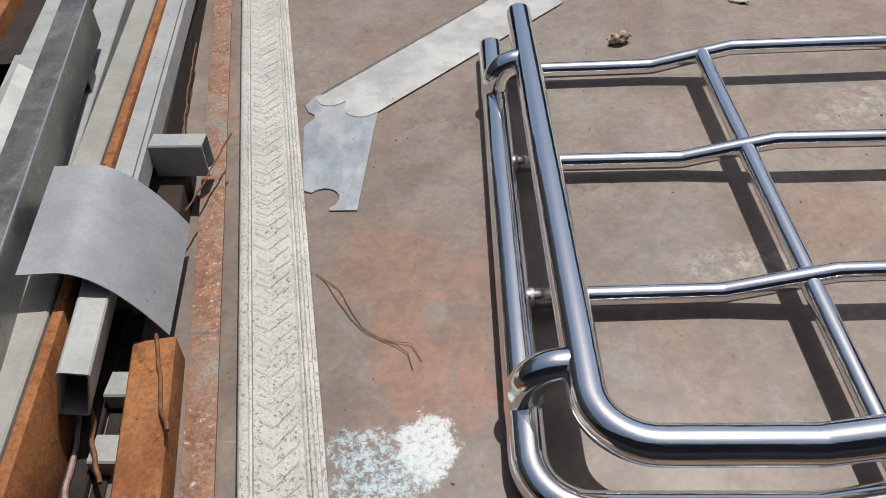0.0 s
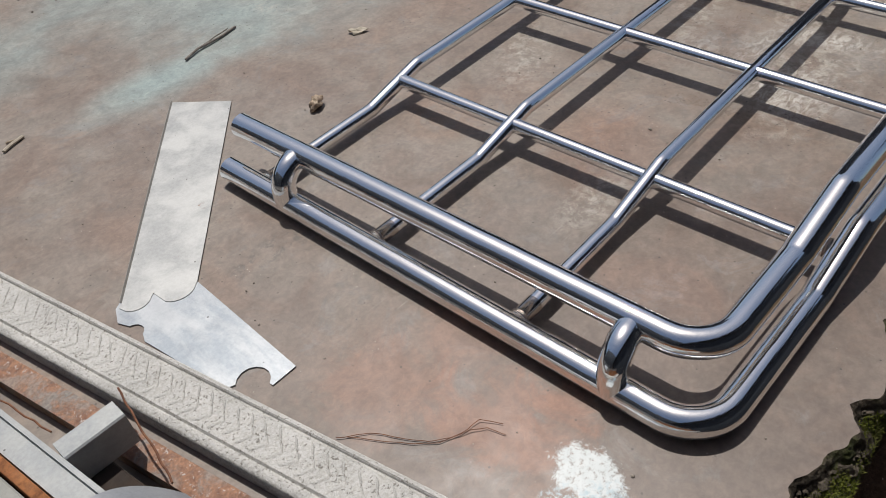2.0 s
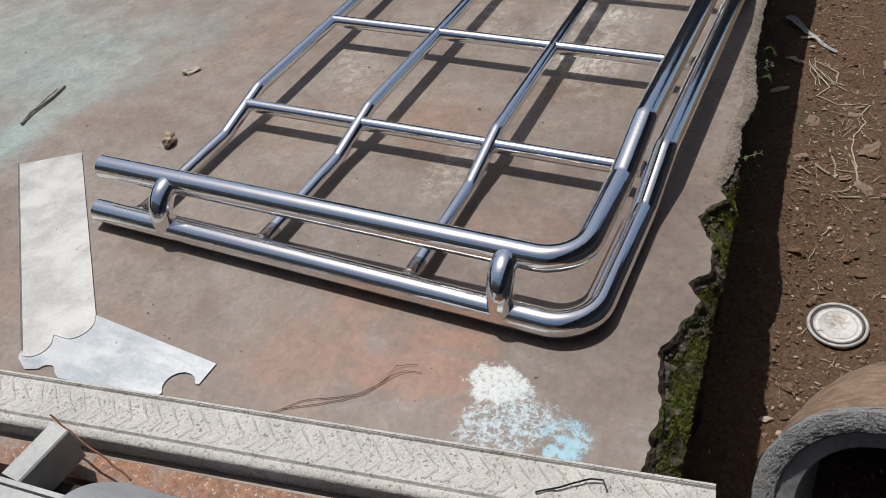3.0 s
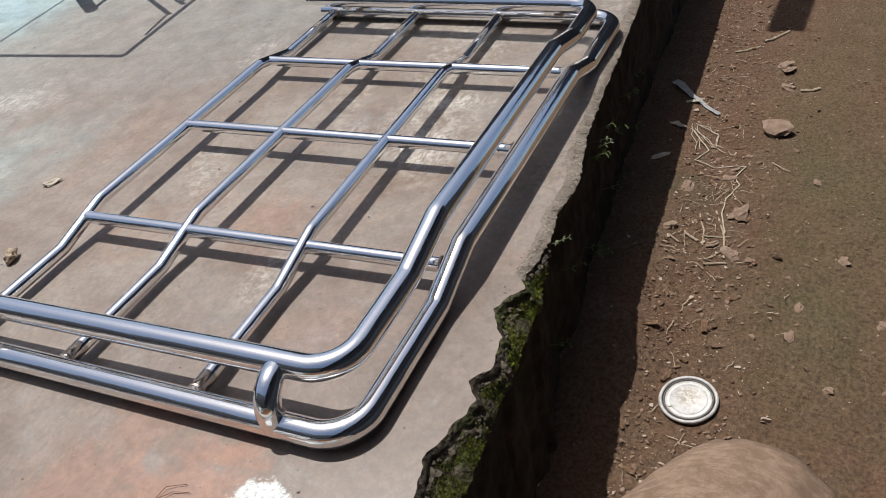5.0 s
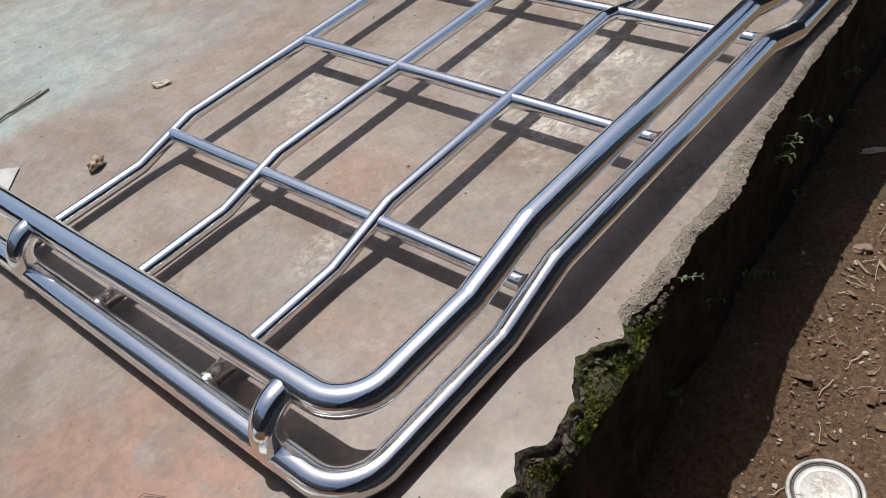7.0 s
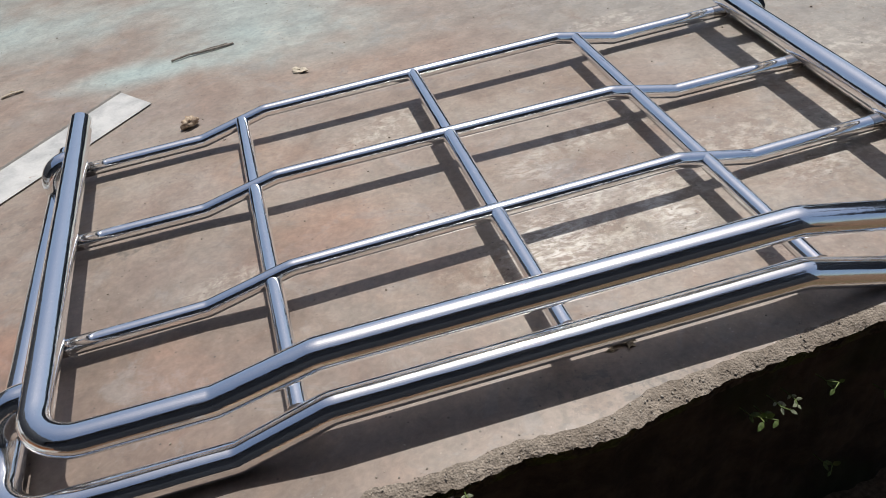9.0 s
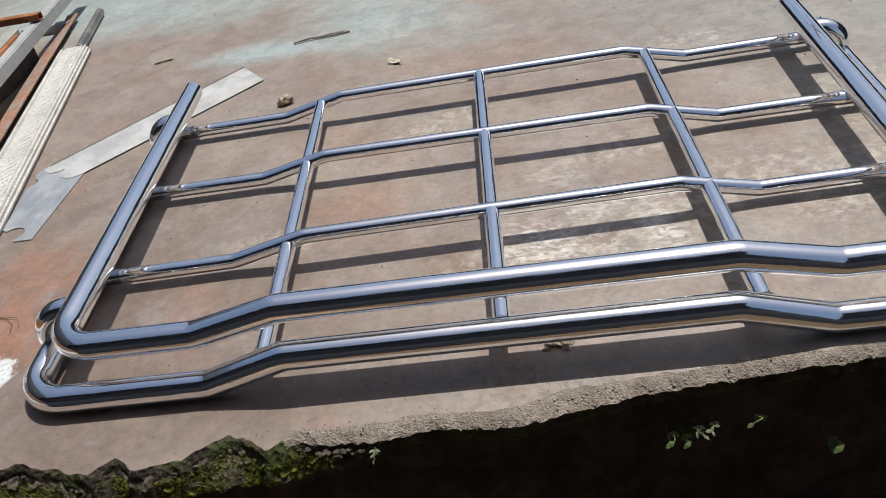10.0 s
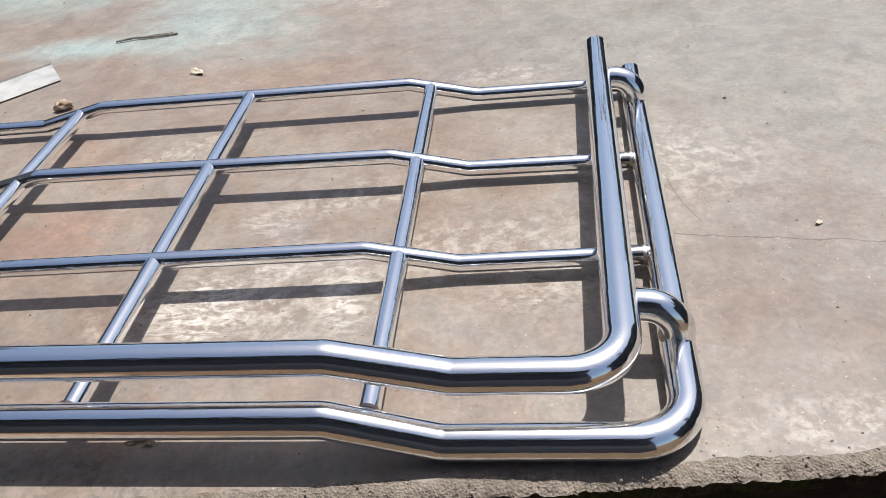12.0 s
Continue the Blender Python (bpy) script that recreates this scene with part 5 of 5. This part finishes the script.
# plastic strip half in the shade of the slab
def plastic_strip():
    bm = bmesh.new()
    rows = []
    for k in range(17):
        t = k / 16
        x, y = 2.678 - 0.245 * t, 0.163 - 0.227 * t + 0.012 * math.sin(t * 5)
        wdt = 0.028 * (1 - 0.62 * min(t * 1.7, 1)) * (0.6 + 0.4 * min(t * 8, 1))
        z = dirt_height(x, y) + 0.01 + 0.008 * math.sin(t * 6)
        rows.append([bm.verts.new((x + 0.6 * wdt * u, y - 0.7 * wdt * u, z + 0.006 * abs(u) + 0.003 * noise.noise(Vector((t * 20, u * 3, 0))))) for u in (-1, -0.4, 0.4, 1)])
    for a, b in zip(rows, rows[1:]):
        for k in range(3):
            bm.faces.new((a[k], a[k + 1], b[k + 1], b[k]))
    bmesh.ops.solidify(bm, geom=bm.faces[:], thickness=0.0015)
    return smooth(bm, 1.0)


tagged(part("plastic_strip", plastic_strip(), PLASTIC), "crumpled pale plastic strip on the earth", "plastic")


# ---- moss and weeds on the slab's edge ----
def moss():
    bm = bmesh.new()
    rng = random.Random(8)
    for k in range(17000):
        x = rng.uniform(-0.34, 0.69)
        patch = noise.noise(Vector((x * 8, 3, 0)))
        if patch < -0.2 and rng.random() < 0.85:
            continue
        e, f = edge_line(x), foot_line(x)
        u = rng.random() ** 0.8
        y = e - 0.016 + (f - e + 0.014) * u
        z = -0.026 - 0.034 * u + rng.uniform(-0.004, 0.004)
        a, lean, tall = rng.uniform(0, 6.3), rng.uniform(0, 0.9), rng.uniform(0.003, 0.009)
        w = rng.uniform(0.0004, 0.0009)
        base = Vector((x, y, z))
        tip = base + Vector((math.cos(a) * lean, math.sin(a) * lean - 0.2, 1)).normalized() * tall
        side = Vector((-math.sin(a), math.cos(a), 0)) * w
        v = [bm.verts.new(p) for p in (base - side, base + side, (base + tip) / 2 + side * 1.3, tip, (base + tip) / 2 - side * 1.3)]
        bm.faces.new(v)
    return bm


def moss_bed():
    bm = Heap()
    rng = random.Random(9)
    bm.smooth = True
    for k in range(620):
        x = rng.uniform(-0.34, 0.69)
        if noise.noise(Vector((x * 8, 3, 0))) < -0.1 and rng.random() < 0.8:
            continue
        e, f = edge_line(x), foot_line(x)
        u = rng.random() * 0.6 + 0.1
        s = rng.uniform(0.004, 0.011)
        lump(bm, (x, e - 0.016 + (f - e + 0.014) * u, -0.041 - 0.03 * u), s, rng, (1, 1, 0.55), 2, 0.6)
    return bm


def ledge_rubble():
    bm = Heap()
    rng = random.Random(19)
    for k in range(330):
        x = rng.uniform(-0.36, 0.74)
        e, f = edge_line(x), foot_line(x)
        u = rng.random() ** 1.5
        s = rng.uniform(0.003, 0.008) * (2.2 if rng.random() < 0.1 else 1)
        lump(bm, (x, e - 0.006 + (f - e + 0.012) * u, -0.02 - 0.036 * u - 0.35 * s), s, rng, (1.2, 0.8, 0.6), 2, 1.1)
    return bm


tagged(part("ledge_rubble", ledge_rubble(), RUBBLE), "crumbled dark mortar and soil under the broken slab edge", "rubble", kind="stuff")
tagged(part("moss", moss(), MOSS), "bright green moss in the broken slab edge", "moss", kind="stuff")
tagged(part("moss_cushion", moss_bed(), MOSS), "cushions of green moss in the broken slab edge", "moss", kind="stuff")


def weed(x, z, leaves, size, seed, material, label):
    rng = random.Random(seed)
    y = edge_line(x) - 0.012
    plant = thing("weed", label, "plant", "weeds on the slab's side", pose(x, y, z))
    stem = [(0, 0.03, -0.012), (0, 0, 0), (rng.uniform(-0.01, 0.01), -0.02, 0.012), (rng.uniform(-0.015, 0.015), -0.035, 0.018)]
    part("stem", sweep(stem, 0.0012, 5), LEAF, plant)
    for k in range(leaves):
        t = k / leaves
        a = t * 6.3 + rng.uniform(-0.4, 0.4)
        way = Vector((math.cos(a), -0.5 + 0.3 * math.sin(a), 0.5 * math.sin(a))).normalized()
        start = Vector(stem[1 + k % 3])
        n = size * rng.uniform(0.7, 1.2)
        side = way.cross(Vector((0, -0.6, 0.8))).normalized() * n * 0.24
        bm = bmesh.new()
        lift = Vector((0, 0, 1))
        ring = [start, start + way * n * 0.35 + side, start + way * n * 0.75 + side * 0.7, start + way * n - lift * n * 0.1, start + way * n * 0.75 - side * 0.7, start + way * n * 0.35 - side]
        vs = [bm.verts.new(p) for p in ring]
        m = bm.verts.new(start + way * n * 0.5 + lift * n * 0.06)
        for i in range(6):
            bm.faces.new((vs[i], vs[(i + 1) % 6], m))
        bmesh.ops.solidify(bm, geom=bm.faces[:], thickness=0.0004)
        part("leaf", bm, material, plant)


weed(1.61, -0.2, 4, 0.032, 2, LEAF, "small green weed growing from the slab's side")
weed(1.355, -0.107, 6, 0.015, 3, PALELEAF, "small pale-leaved weed on the slab's side")
weed(1.385, -0.104, 6, 0.014, 4, PALELEAF, "small pale-leaved weed on the slab's side")
weed(0.76, -0.02, 7, 0.011, 5, PALELEAF, "dry pale weed tuft hanging from the slab's edge")
weed(1.86, -0.2, 5, 0.02, 6, LEAF, "small green weed growing from the slab's side")
for k, (x, z) in enumerate(((1.3, -0.115), (1.33, -0.125), (1.46, -0.1), (0.9, -0.22), (1.22, -0.42), (1.3, -0.5), (1.5, -0.36), (1.72, -0.46), (2.02, -0.2), (1.98, -0.4), (0.72, -0.34))):
    weed(x, z, 4, 0.02, 20 + k, LEAF, "small green weed growing from the slab's side")
weed(1.1, -0.3, 5, 0.02, 7, LEAF, "small green weed growing from the slab's side")


# ---- green steel stand beyond the rack ----
def stand():
    st = thing("steel_stand", "dark green enamelled steel stand on the slab", "stand")
    h = 0.95
    dx, dy = 0.195 * h, 0.32 * h
    part("leg", sweep([(2.256, 3.283, 0.0), (2.256, 3.283, 0.03), (2.256, 3.283, h)], 0.036, 20, 0, (), (0.9, 1, 1)), GREEN, st)
    for x, y in ((1.36, 5.3), (3.4, 5.35), (3.5, 2.6)):
        part("leg", sweep([(x + dx, y + dy, 0.0), (x + dx, y + dy, h)], 0.036, 20), GREEN, st)
    rails = [((1.597, 2.305), (1.36, 5.3), 0.014), ((1.597, 2.305), (2.41, 2.436), 0.014), ((2.41, 2.436), (3.5, 2.6), 0.014), ((1.36, 5.3), (3.4, 5.35), 0.014), ((3.5, 2.6), (3.4, 5.35), 0.014),
             ((1.527, 3.195), (2.26, 3.327), 0.007), ((1.46, 4.1), (2.2, 4.24), 0.007), ((2.372, 3.1), (2.3, 4.4), 0.014), ((2.432, 3.1), (2.39, 4.5), 0.009), ((2.3, 4.4), (2.25, 5.3), 0.014),
             ((2.433, 3.06), (2.039, 2.417), 0.013), ((2.427, 2.904), (2.162, 2.427), 0.013), ((2.216, 2.674), (2.323, 2.68), 0.009), ((2.188, 2.47), (2.41, 2.436), 0.008), ((1.81, 2.367), (2.027, 2.427), 0.008), ((2.256 - dx, 3.283 - dy), (2.433, 3.06), 0.014)]
    for a, b, r in rails:
        part("rail", sweep([(a[0] + dx, a[1] + dy, h), (b[0] + dx, b[1] + dy, h)], r, 10), GREEN, st)


stand()
